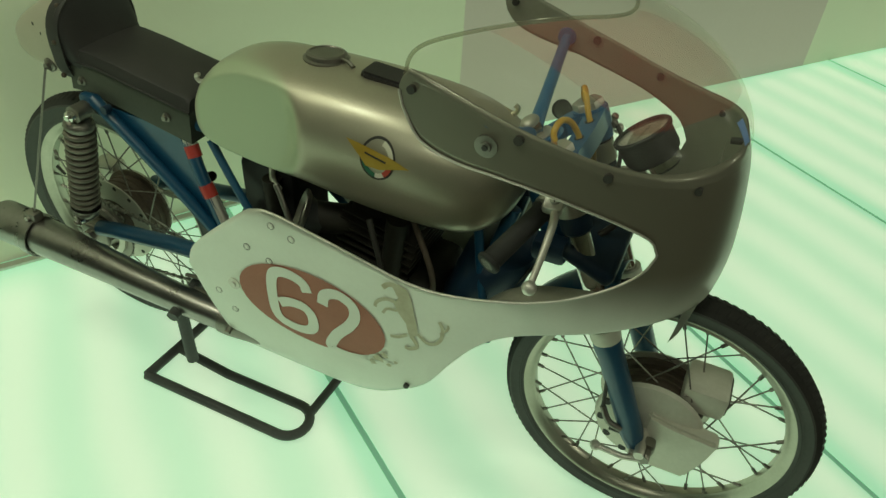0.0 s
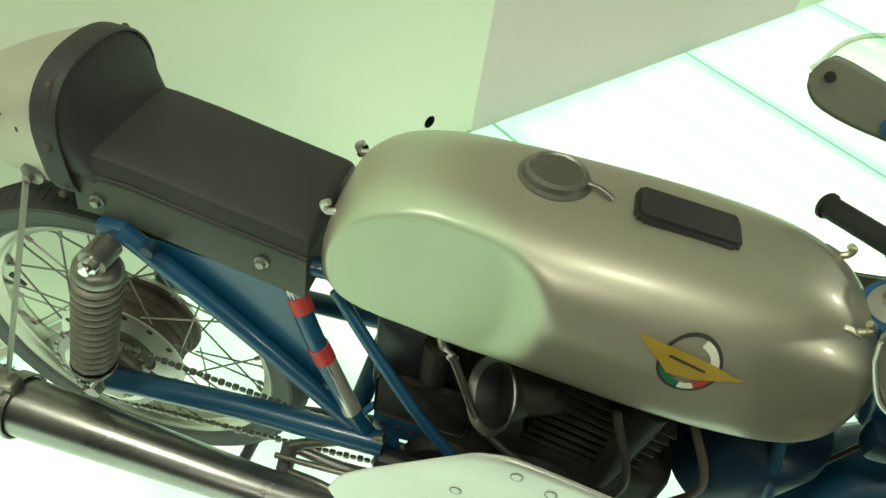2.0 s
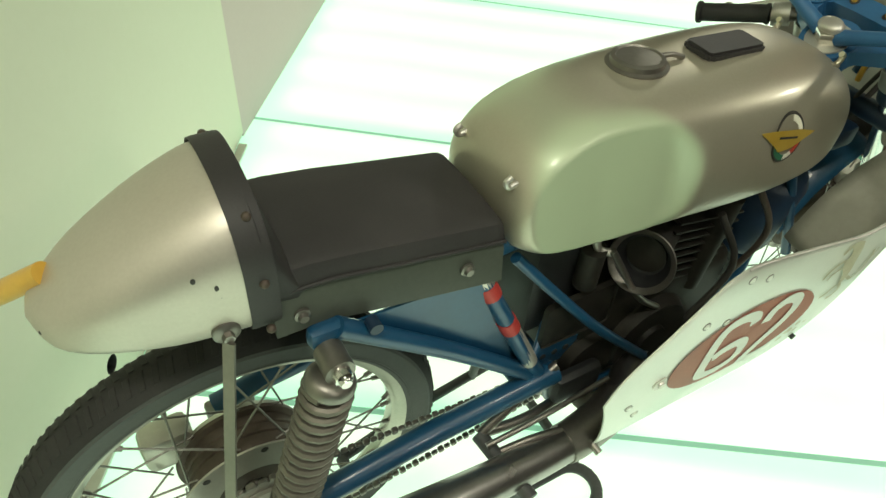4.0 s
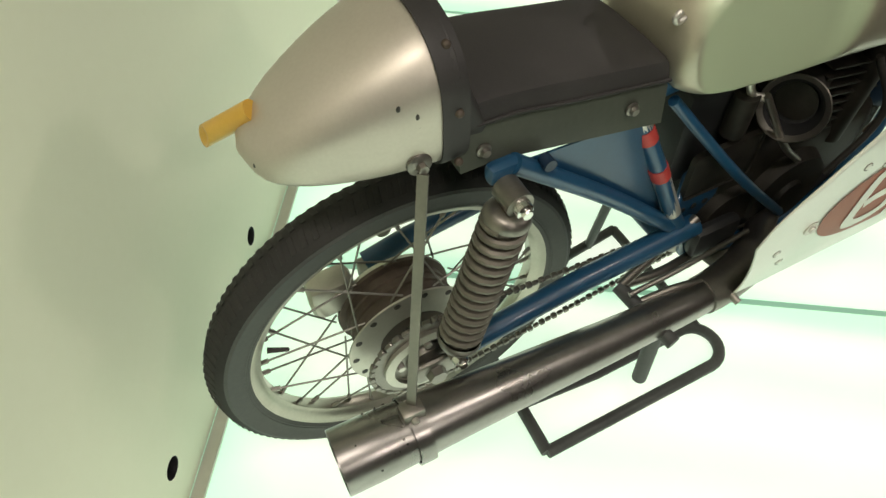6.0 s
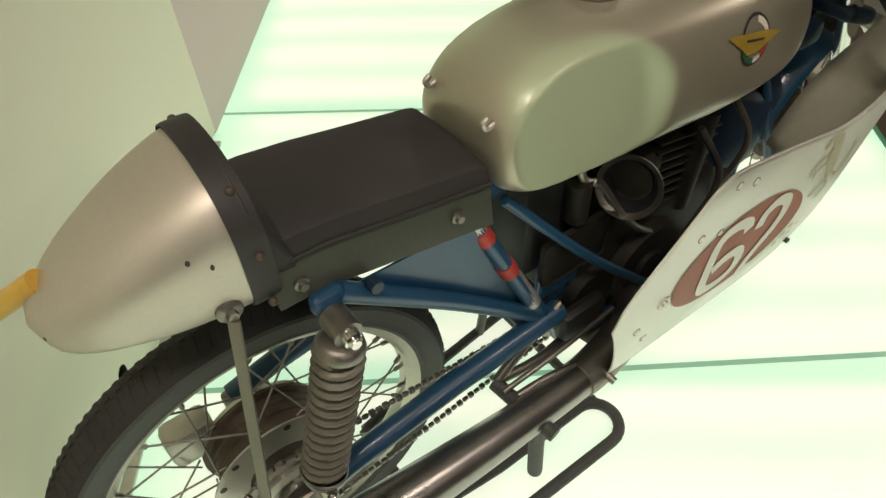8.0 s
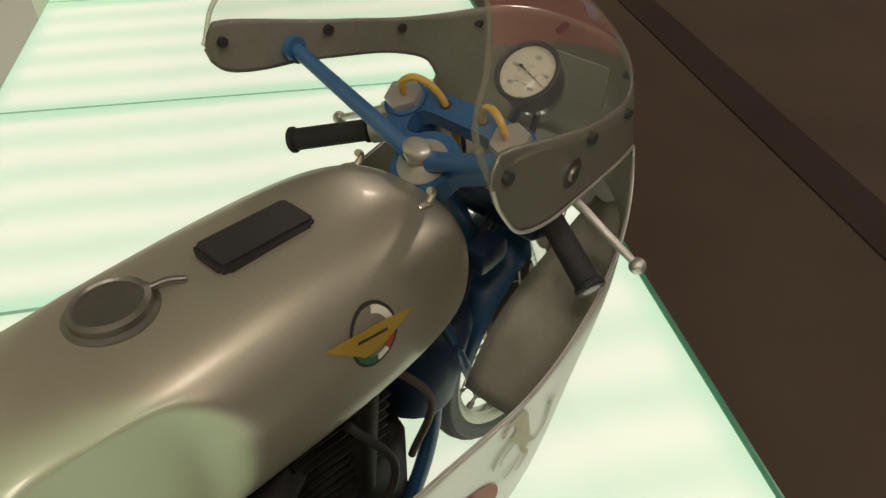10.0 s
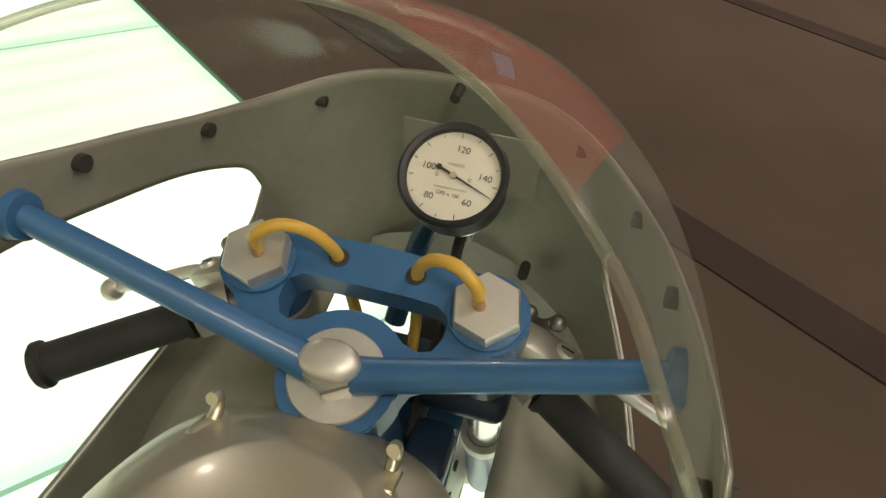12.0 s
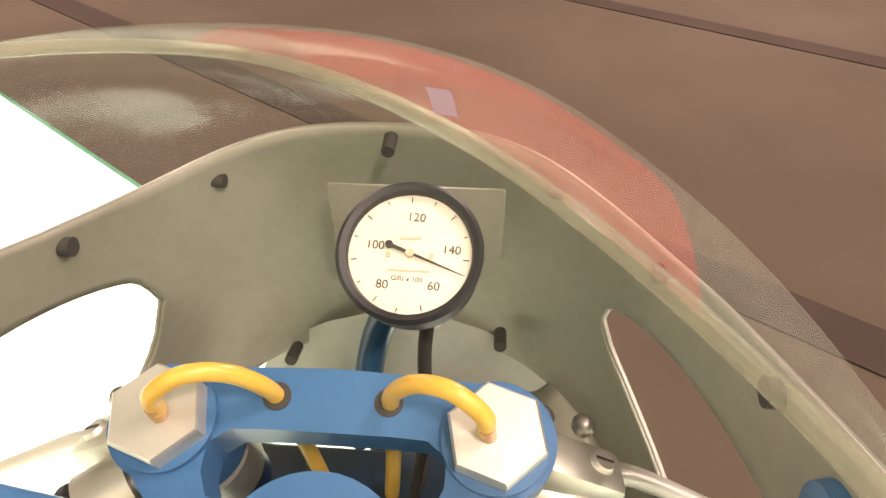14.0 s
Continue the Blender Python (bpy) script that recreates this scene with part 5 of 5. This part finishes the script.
for sg in (1, -1):
    n6 = lathe([(0.0255, SURF + 0.004), (0.0255, SURF + 0.014), (0.024, SURF + 0.016), (0.0, SURF + 0.0165)], YK @ Matrix.Translation((0.068, sg * 0.084, 0)) @ Matrix.Rotation(radians(12), 4, "Z"), 6)
    part("fork_cap_nut", n6, brushed, yoke, "large hexagonal aluminium fork cap")
    part("nipple", rod(yk(0.066, sg * 0.080, SURF + 0.016), yk(0.067, sg * 0.079, SURF + 0.028), 0.0042, seg=12), surf("brass", (0.45, 0.25, 0.12), (0.5, 0.3, 0.15), 20, 0.35, 0.7), yoke)
    hy = 0.029 * sg
    part("breather_hose", pipe(smooth_line([yk(0.067, sg * 0.079, SURF + 0.022), yk(0.070, sg * 0.077, SURF + 0.036), yk(0.078, sg * 0.062, SURF + 0.043), yk(0.083, sg * 0.045, SURF + 0.034), yk(0.084, hy * 1.12, SURF + 0.014), yk(0.083, hy, SURF - 0.010), yk(0.075, hy * 0.9, SURF - 0.06), yk(0.06, hy * 0.7, SURF - 0.12)], 7), 0.0047, 12), yellow_tube, yoke, "amber rubber breather hose")
    part("hose_hole", rod(yk(0.0835, hy, SURF - 0.001), yk(0.0835, hy, SURF + 0.0008), 0.0075, seg=16), ink, yoke)
    # strut from the stem to the fairing
    end = Vector((0.941, sg * 0.1955, 0.874))
    root = yk(0.001, sg * 0.016, SURF + 0.014)
    part("fairing_strut", pipe([root.lerp(end, t) for t in (0, 0.06, 0.12, 0.3, 0.6, 0.9, 1)], 0.0128, 18, r_end=0.0082), yoke_blue, yoke, "blue tubular fairing strut")
    part("strut_boss", rod((0.941, sg * 0.1885, 0.873), (0.941, sg * 0.1975, 0.873), 0.0145, 0.0165, 24), yoke_blue, yoke)
    # fork leg
    top, low = yk(0.068, sg * 0.084, SURF), Vector((1.250, sg * 0.084, 0.285))
    d = (low - top).normalized()
    L = (low - top).length
    leg = part("fork_leg", rod(top - d * 0.0, top + d * (L * 0.60), 0.0175, seg=28), chrome, bike, "polished fork tube with a blue slider")
    part("slider", lathe([(0.0, 0.0), (0.0235, 0.0), (0.0245, 0.006), (0.0245, 0.03), (0.0225, 0.04), (0.0215, 0.22), (0.016, 0.255), (0.0, 0.26)], Matrix.Translation(top + d * (L - 0.245)) @ d.to_track_quat("Z", "Y").to_matrix().to_4x4(), 32), blue_paint, leg, "blue painted fork slider")
    part("slider_collar", lathe([(0.018, -0.012), (0.0255, -0.012), (0.0255, 0.012), (0.0245, 0.016)], Matrix.Translation(top + d * (L - 0.252)) @ d.to_track_quat("Z", "Y").to_matrix().to_4x4(), 28), cast_alu, leg, "pale alloy fork collar")
    part("fork_cover", lathe([(0.019, 0.05), (0.024, 0.055), (0.024, 0.12), (0.020, 0.125)], Matrix.Translation(top) @ d.to_track_quat("Z", "Y").to_matrix().to_4x4(), 28), navy, leg)
    part("axle_clamp", block(1.238, 1.288, sg * 0.084 - 0.012, sg * 0.084 + 0.012, 0.268, 0.300, 0.007), steel, leg)
    part("clamp_bolt", rod((1.252, sg * 0.096, 0.276), (1.252, sg * 0.108, 0.274), 0.006, seg=8), brushed, leg)
    part("clamp_bolt", rod((1.275, sg * 0.090, 0.284), (1.275, sg * 0.118, 0.283), 0.010, seg=6), steel, leg)
    part("steering_stop", block(1.0, 1.06, sg * 0.05 - 0.02, sg * 0.05 + 0.02, 0.60, 0.64, 0.01), navy, leg)
    # clip-on bar, grip, lever
    e = Vector((0.943, 0.234, 0.722)) if sg > 0 else Vector((0.983, -0.234, 0.700))
    i0 = Vector((1.035 if sg > 0 else 1.045, sg * 0.088, 0.765))
    bar = part("handlebar", rod(i0, e, 0.011, seg=20), steel, bike, "short clip-on handlebar with a black grip")
    part("bar_clamp", rod(top + d * 0.055, top + d * 0.090, 0.027, seg=28), alloy, bar)
    dd = (e - i0).normalized()
    part("grip", lathe([(0.0, 0.0), (0.0165, 0.0), (0.0185, 0.002), (0.0185, 0.007), (0.0155, 0.010), (0.0150, 0.110), (0.0175, 0.114), (0.0175, 0.118), (0.011, 0.12)], Matrix.Translation(e) @ (-dd).to_track_quat("Z", "Y").to_matrix().to_4x4(), 24), grip_rubber, bar, "ribbed black rubber grip")
    part("twist_body", rod(e - dd * 0.122, e - dd * 0.150, 0.019, seg=24), alloy, bar, "alloy twist-grip housing")
    c = Vector((1.040, sg * 0.128, 0.768))
    t_ = (Vector((1.052, sg * 0.252, 0.703)) - c).normalized()
    mm = Matrix.Translation(c) @ t_.to_track_quat("X", "Z").to_matrix().to_4x4()
    br = block(-0.024, 0.026, -0.016, 0.014, -0.010, 0.010, 0.006)
    br.transform(mm)
    part("lever_bracket", br, alloy, bar, "cast alloy lever bracket")
    part("lever_screw", lathe([(0.0, 0.003), (0.006, 0.003), (0.0075, 0.0), (0.0075, -0.003)], mm @ Matrix.Translation((0.010, 0, 0.010)), 20), brushed, bar)
    part("screw_slot", block(-0.0055, 0.0055, -0.0007, 0.0007, 0, 0.0006), ink, bar).matrix_local = mm @ Matrix.Translation((0.010, 0, 0.0131))
    lv = smooth_line([c + t_ * 0.01, c + t_ * 0.04 + Vector((0.006, 0, 0.002)), c + t_ * 0.09 + Vector((0.004, 0, 0)), Vector((1.052, sg * 0.250, 0.704))], 6)
    part("lever", pipe(lv, 0.0068, 12, r_end=0.0046), brushed, bar, "polished control lever with a ball end")
    part("lever_ball", ball((1.052, sg * 0.254, 0.7015), 0.0105, 18), brushed, bar)
    part("cable_adjuster", rod(c + Vector((0.012, -sg * 0.014, 0.006)), c + Vector((0.030, -sg * 0.024, 0.012)), 0.0042, seg=10), steel, bar)
    part("adjuster_nut", ball(c + Vector((0.018, sg * 0.004, 0.014)), 0.0068, 10), steel, bar)
    part("adjuster_nut", ball(c + Vector((0.022, -sg * 0.018, 0.014)), 0.0068, 10), steel, bar)
    part("cable", pipe(smooth_line([c + Vector((0.030, -sg * 0.024, 0.012)), Vector((1.085, sg * 0.07, 0.775)), Vector((1.09, sg * 0.04, 0.72)), Vector((1.04, sg * 0.03, 0.62)), Vector((0.98, sg * 0.05, 0.52))], 6), 0.0036, 8), ink, bar, "black control cable")

# front wheel with its big drum brake
FX, FZ = 1.264, 0.292
front, mf = wheel("front_wheel", FX, FZ, 0.2855, 0.0275)
drum(front, mf, -1)
part("brake_plate", lathe([(0.0, 0.060), (0.03, 0.059), (0.075, 0.052), (0.094, 0.046), (0.098, 0.038)], mf, 56), cast_alu, front, "cast alloy brake plate")
part("brake_scoop", prism([(-0.004, 0.052), (0.040, 0.042), (0.122, 0.036), (0.110, -0.020), (0.088, -0.080), (0.020, -0.082), (-0.006, -0.040)], Matrix(((1, 0, 0, FX), (0, 0, -1, -0.034), (0, 1, 0, FZ), (0, 0, 0, 1))), 0.034, 0.006), cast_alu, front, "pale alloy cooling scoop")
part("scoop_box", block(1.30, 1.378, -0.030, 0.055, 0.345, 0.400, 0.010), cast_alu, front, "alloy air intake")
part("scoop_mouth", block(1.31, 1.3805, -0.020, 0.045, 0.352, 0.392, 0.004), drum_brown, front)
part("brake_arm", pipe([(1.192, -0.112, 0.268), (1.239, -0.114, 0.268), (1.275, -0.110, 0.276)], 0.006, 10), brushed, front)
part("arm_ball", ball((1.189, -0.112, 0.268), 0.010, 14), brushed, front)
part("brake_cam", pipe(smooth_line([(1.182, -0.10, 0.36), (1.199, -0.106, 0.335), (1.222, -0.104, 0.325)]), 0.006, 10), steel, front)
part("brake_cable", pipe(smooth_line([(1.183, -0.10, 0.355), (1.170, -0.098, 0.45), (1.125, -0.098, 0.56), (1.075, -0.09, 0.66)]), 0.0034, 8), ink, front, "black front brake cable")
for k in range(5):
    a = radians(130 + 30 * k)
    part("vent_hole", rod((FX + 0.083 * math.cos(a), -0.0475, FZ + 0.083 * math.sin(a)), (FX + 0.083 * math.cos(a), -0.0515, FZ + 0.083 * math.sin(a)), 0.0075, seg=14), ink, front)
part("plate_slot", block(1.202, 1.255, -0.0588, -0.0575, 0.258, 0.266, 0.0005), ink, front)

# blue front mudguard under the fairing
mg = []
for k in range(25):
    a = radians(112 + 44 * k / 24)
    mg.append([Vector((FX + (0.312 - 0.020 * (abs(v) ** 2.4)) * math.cos(a), v * 0.062, FZ + (0.312 - 0.020 * abs(v) ** 2.4) * math.sin(a))) for v in np.linspace(-1, 1, 13)])
guard = part("front_mudguard", loft(mg, closed=False), blue_paint, bike, "dark blue front mudguard")
gs = guard.modifiers.new("thickness", "SOLIDIFY")
gs.thickness = 0.002
bm = loft([[Vector((0.895 + 0.050 * t + 0.066 * math.cos(a) * w, 0.092 * math.sin(a) * w, 0.42 + 0.15 * t)) for a in (2 * math.pi * k / 28 for k in range(28))] for t, w in ((0, 0.75), (0.06, 0.93), (0.15, 1.0), (0.85, 1.0), (0.95, 0.9), (1.0, 0.7))])
part("oil_tank", bm, navy, bike, "dark blue oil tank behind the front wheel")

ly = block(-0.060, 0.030, -0.108, 0.108, -0.015, 0.015, 0.012, 3)
ly.transform(Matrix.Translation((1.115, 0, 0.640)) @ Matrix.Rotation(radians(22), 4, "Y"))
part("lower_yoke", ly, navy, bike, "dark blue lower fork yoke")

# tachometer
GN = Vector((-0.62, 0.0, 0.785)).normalized()
gx = Vector((0, -1, 0))
gy = GN.cross(gx).normalized()
GC = Vector((1.128, -0.030, 0.841))
GM = Matrix(((gx.x, gy.x, GN.x, GC.x), (gx.y, gy.y, GN.y, GC.y), (gx.z, gy.z, GN.z, GC.z), (0, 0, 0, 1)))
tach = part("tachometer", lathe([(0.0, -0.050), (0.030, -0.050), (0.033, -0.046), (0.033, -0.030), (0.039, -0.028), (0.0405, -0.022), (0.0405, 0.004), (0.043, 0.006), (0.0435, 0.010), (0.041, 0.0125), (0.0375, 0.011), (0.0365, 0.006)], GM, 64), black_paint, bike, "round black-rimmed tachometer with a cream dial")
part("chrome_band", ringed([(0.0342, -0.045), (0.0345, -0.045), (0.0345, -0.034), (0.0342, -0.034)], GM, 48), chrome, tach)
part("dial", lathe([(0.0, 0.0052), (0.0368, 0.0052), (0.0368, 0.004), (0.0, 0.004)], GM, 64), cream, tach, "cream dial with black figures")
gl = part("dial_glass", lathe([(0.0, 0.0100), (0.0378, 0.0095)], GM, 48), dial_glass, tach)
gl.visible_shadow = False
DEPTH = 0.0056


def write(txt, x, y, size, parent, turn=0.0):
    cu = bpy.data.curves.new("writing", "FONT")
    cu.body, cu.size, cu.align_x, cu.align_y = txt, size, "CENTER", "CENTER"
    cu.materials.append(ink)
    o = new("writing", cu)
    o.parent = parent
    o.matrix_local = GM @ Matrix.Translation((x, y, DEPTH)) @ Matrix.Rotation(radians(turn), 4, "Z")


TW = -3
for txt, ang, r in (("60", -52, 0.0245), ("80", -128, 0.0245), ("100", 168, 0.0215), ("120", 84, 0.0225), ("140", 7, 0.0245)):
    write(txt, r * math.cos(radians(ang)), r * math.sin(radians(ang)), 0.0075, tach, TW)
write("GIRI x 100", -0.001, -0.0155, 0.0042, tach, TW)
for y, w, h in ((0.0095, 0.013, 0.0018), (-0.0105, 0.026, 0.0012)):
    b_ = block(-w / 2, w / 2, y - h / 2, y + h / 2, DEPTH, DEPTH + 0.0003)
    b_.transform(GM)
    part("dial_bar", b_, worn_gold, tach)
for k in range(13):
    a = radians(-75 - 290 * k / 12)
    r0, r1 = 0.0352, 0.0330 if k % 2 else 0.0315
    b_ = block(r1, r0, -0.0003, 0.0003, DEPTH, DEPTH + 0.0003)
    b_.transform(GM @ Matrix.Rotation(a, 4, "Z"))
    part("dial_mark", b_, ink, tach)
for sx_ in (-0.013, 0.013):
    part("dial_screw", rod(GM @ Vector((sx_, -0.001, DEPTH - 0.0005)), GM @ Vector((sx_, -0.001, DEPTH + 0.0008)), 0.0017, seg=12), worn_gold, tach)
nd = prism([(-0.0135, -0.0012), (-0.004, -0.0010), (0.0345, -0.0002), (0.0345, 0.0002), (-0.004, 0.0010), (-0.0135, 0.0012)], GM @ Matrix.Translation((0, 0, DEPTH + 0.0012)) @ Matrix.Rotation(radians(-21), 4, "Z"), 0.0005)
part("needle", nd, ink, tach, "thin black needle")
part("needle_tail", rod(GM @ Matrix.Rotation(radians(-21), 4, "Z") @ Vector((-0.0135, 0, DEPTH + 0.001)), GM @ Matrix.Rotation(radians(-21), 4, "Z") @ Vector((-0.0135, 0, DEPTH + 0.002)), 0.0024, seg=14), ink, tach)
part("needle_hub", rod(GM @ Vector((0, 0, DEPTH)), GM @ Vector((0, 0, DEPTH + 0.0028)), 0.0026, seg=16), worn_gold, tach)
part("tach_bracket", pipe(smooth_line([GM @ Vector((-0.012, -0.012, -0.045)), (1.145, 0.0, 0.755), (1.12, 0.012, 0.68)]), 0.010, 14), blue_paint, tach, "blue instrument bracket")
part("tach_cable", pipe(smooth_line([GM @ Vector((0.010, -0.016, -0.050)), (1.142, -0.035, 0.755), (1.12, -0.035, 0.69), (1.03, -0.03, 0.58)]), 0.005, 12), ink, tach)
part("cable_ferrule", rod(GM @ Vector((0.010, -0.016, -0.048)), GM @ Vector((0.010, -0.024, -0.075)), 0.0062, seg=14), brushed, tach)

# plates riveted inside the nose
bk = block(-0.001, 0.001, -0.066, 0.066, -0.032, 0.032, 0.0008, 1)
bk.transform(Matrix.Translation((1.236, -0.020, 0.796)) @ Matrix.Rotation(radians(-2), 4, "Y"))
back = part("nose_bracket", bk, inner_paint, fairing, "grey instrument plate in the nose")
np_rings = []
for j in range(9):
    z = 0.585 + 0.085 * j / 8
    hw = 0.140 * max(0.04, 1 - (j / 8) ** 2.2) ** 0.5
    np_rings.append([Vector((f_nose(z) - 0.012 - 0.30 * (abs(v) * hw) ** 1.6, v * hw, z)) for v in np.linspace(-1, 1, 13)])
part("nose_plate", loft(np_rings, closed=False), plate_alu, fairing, "stained bare aluminium patch inside the nose")
for yy, zz in ((0.100, 0.640), (-0.088, 0.670)):
    part("nose_bolt", rod((1.238, yy, zz), (1.262, yy, zz - 0.004), 0.0055, seg=12), ink, fairing)

# engine between the tubes, the dark there put into its near-black colour
engine = part("engine", block(0.49, 0.84, -0.088, 0.088, 0.25, 0.47, 0.03, 3), engine_metal, bike, "dark oily single-cylinder engine, shade deepened in its colour")
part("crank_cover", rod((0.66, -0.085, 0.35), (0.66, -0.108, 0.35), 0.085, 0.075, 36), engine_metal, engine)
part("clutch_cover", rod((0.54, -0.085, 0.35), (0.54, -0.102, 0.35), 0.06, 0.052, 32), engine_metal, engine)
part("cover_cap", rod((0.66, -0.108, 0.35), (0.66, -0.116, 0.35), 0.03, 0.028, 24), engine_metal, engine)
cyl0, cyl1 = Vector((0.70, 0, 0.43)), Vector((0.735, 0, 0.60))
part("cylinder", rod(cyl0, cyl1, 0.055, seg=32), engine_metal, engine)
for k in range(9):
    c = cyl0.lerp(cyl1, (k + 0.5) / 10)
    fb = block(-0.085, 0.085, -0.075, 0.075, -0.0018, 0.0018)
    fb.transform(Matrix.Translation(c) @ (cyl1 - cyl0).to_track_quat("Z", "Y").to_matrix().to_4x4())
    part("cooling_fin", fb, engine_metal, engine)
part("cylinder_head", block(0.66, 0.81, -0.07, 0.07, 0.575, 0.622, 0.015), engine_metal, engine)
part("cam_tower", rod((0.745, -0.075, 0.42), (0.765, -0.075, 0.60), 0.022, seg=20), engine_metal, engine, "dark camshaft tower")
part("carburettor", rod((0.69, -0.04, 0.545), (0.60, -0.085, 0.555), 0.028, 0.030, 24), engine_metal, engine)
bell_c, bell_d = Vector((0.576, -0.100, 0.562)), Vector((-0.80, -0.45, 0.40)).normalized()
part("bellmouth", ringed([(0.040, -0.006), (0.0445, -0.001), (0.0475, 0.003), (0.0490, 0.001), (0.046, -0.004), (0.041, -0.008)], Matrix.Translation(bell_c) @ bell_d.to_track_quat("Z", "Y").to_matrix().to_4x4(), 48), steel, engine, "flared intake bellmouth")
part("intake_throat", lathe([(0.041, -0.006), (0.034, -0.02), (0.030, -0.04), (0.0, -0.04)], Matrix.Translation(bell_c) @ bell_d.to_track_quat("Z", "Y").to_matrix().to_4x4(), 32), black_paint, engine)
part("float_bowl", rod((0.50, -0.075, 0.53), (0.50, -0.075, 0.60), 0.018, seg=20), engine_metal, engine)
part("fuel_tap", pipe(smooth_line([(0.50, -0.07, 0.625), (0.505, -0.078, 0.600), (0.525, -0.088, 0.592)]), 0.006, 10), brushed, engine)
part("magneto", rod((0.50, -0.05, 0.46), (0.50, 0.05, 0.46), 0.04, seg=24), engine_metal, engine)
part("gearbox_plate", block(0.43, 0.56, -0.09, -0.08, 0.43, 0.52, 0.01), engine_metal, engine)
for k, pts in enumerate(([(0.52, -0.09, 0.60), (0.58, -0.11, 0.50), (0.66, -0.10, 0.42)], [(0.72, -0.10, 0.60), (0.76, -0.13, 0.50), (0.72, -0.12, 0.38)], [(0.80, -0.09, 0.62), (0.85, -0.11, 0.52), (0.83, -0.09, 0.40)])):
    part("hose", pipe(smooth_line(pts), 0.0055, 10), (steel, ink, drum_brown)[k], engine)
# black filler added to close bright gaps in the shaded space
part("dark_fill", block(0.415, 0.535, -0.062, 0.062, 0.44, 0.615, 0.012), black_paint, bike, "black filler box added for the dark under the seat nose")
part("front_brace", pipe(smooth_line([(0.905, -0.06, 0.63), (0.93, -0.085, 0.53), (0.96, -0.105, 0.42)]), 0.008, 10), blue_paint, frame_tubes)

# foot controls and linkage
rest = part("footrest", pipe([(0.318, -0.118, 0.322), (0.325, -0.16, 0.316), (0.3365, -0.228, 0.3075), (0.3372, -0.232, 0.307), (0.3376, -0.2345, 0.3067)], 0.0122, 14), stand_grey, bike, "black folding footrest on a forked bracket")
for pts in ([(0.32, -0.12, 0.325), (0.38, -0.115, 0.365), (0.455, -0.108, 0.40)], [(0.32, -0.12, 0.325), (0.40, -0.125, 0.318), (0.49, -0.11, 0.30)]):
    part("bracket_arm", pipe(smooth_line(pts), 0.0085, 10), steel, rest)
part("linkage_rod", pipe(smooth_line([(0.31, -0.15, 0.345), (0.40, -0.155, 0.362), (0.53, -0.15, 0.372)]), 0.0045, 10), steel, rest)
part("gear_lever", pipe(smooth_line([(0.325, -0.155, 0.318), (0.39, -0.168, 0.335), (0.455, -0.182, 0.325), (0.468, -0.226, 0.314)]), 0.0062, 10), steel, rest)
part("bracket_plate", block(0.445, 0.535, -0.135, -0.108, 0.325, 0.385, 0.012), black_paint, rest)
part("rest_pin", rod((0.331, -0.204, 0.302), (0.334, -0.207, 0.155), 0.0125, seg=18), stand_grey, rest, "grey round support pin")

# support stand on the platform
def stand_thing():
    top = new("support_stand")
    tagged(top, "low black steel loop stand under the motorcycle", "stand")
    z = 0.016
    loop_pts = [(0.168, -0.207, z)] + [Vector((0.54 + 0.045 * math.sin(radians(a)), -0.162 - 0.045 * math.cos(radians(a)), z)) for a in range(0, 181, 15)] + [(0.335, -0.118, z), (0.175, -0.105, z)]
    part("loop", pipe(loop_pts, 0.0115, 14), stand_grey, top)
    part("end_bar", pipe([(0.168, -0.207, z), (0.172, -0.105, z), (0.176, 0.10, z)], 0.0115, 14), stand_grey, top)
    part("front_bar", pipe([(0.572, -0.13, z), (0.575, 0.0, z), (0.575, 0.16, z)], 0.0105, 14), stand_grey, top)
    part("far_bar", pipe([(0.176, 0.10, z), (0.40, 0.14, z), (0.575, 0.16, z)], 0.0105, 14), stand_grey, top)
    part("prop", rod((0.50, 0.148, z), (0.49, 0.098, 0.285), 0.0095, seg=14), stand_grey, top)
    return top


stand_thing()


# unseen lamp housings added on the ceiling, one for each spot
for at, power in LAMPS:
    L0 = part("ceiling_lamp", lathe([(0.10, 0.03), (0.11, 0.03), (0.11, 0.10), (0.0, 0.10)], Matrix.Translation((at[0], at[1], at[2])), 24), black_paint)
    tagged(L0, "unseen round black housing added at a ceiling spotlight", "lamp", "ceiling lamps")
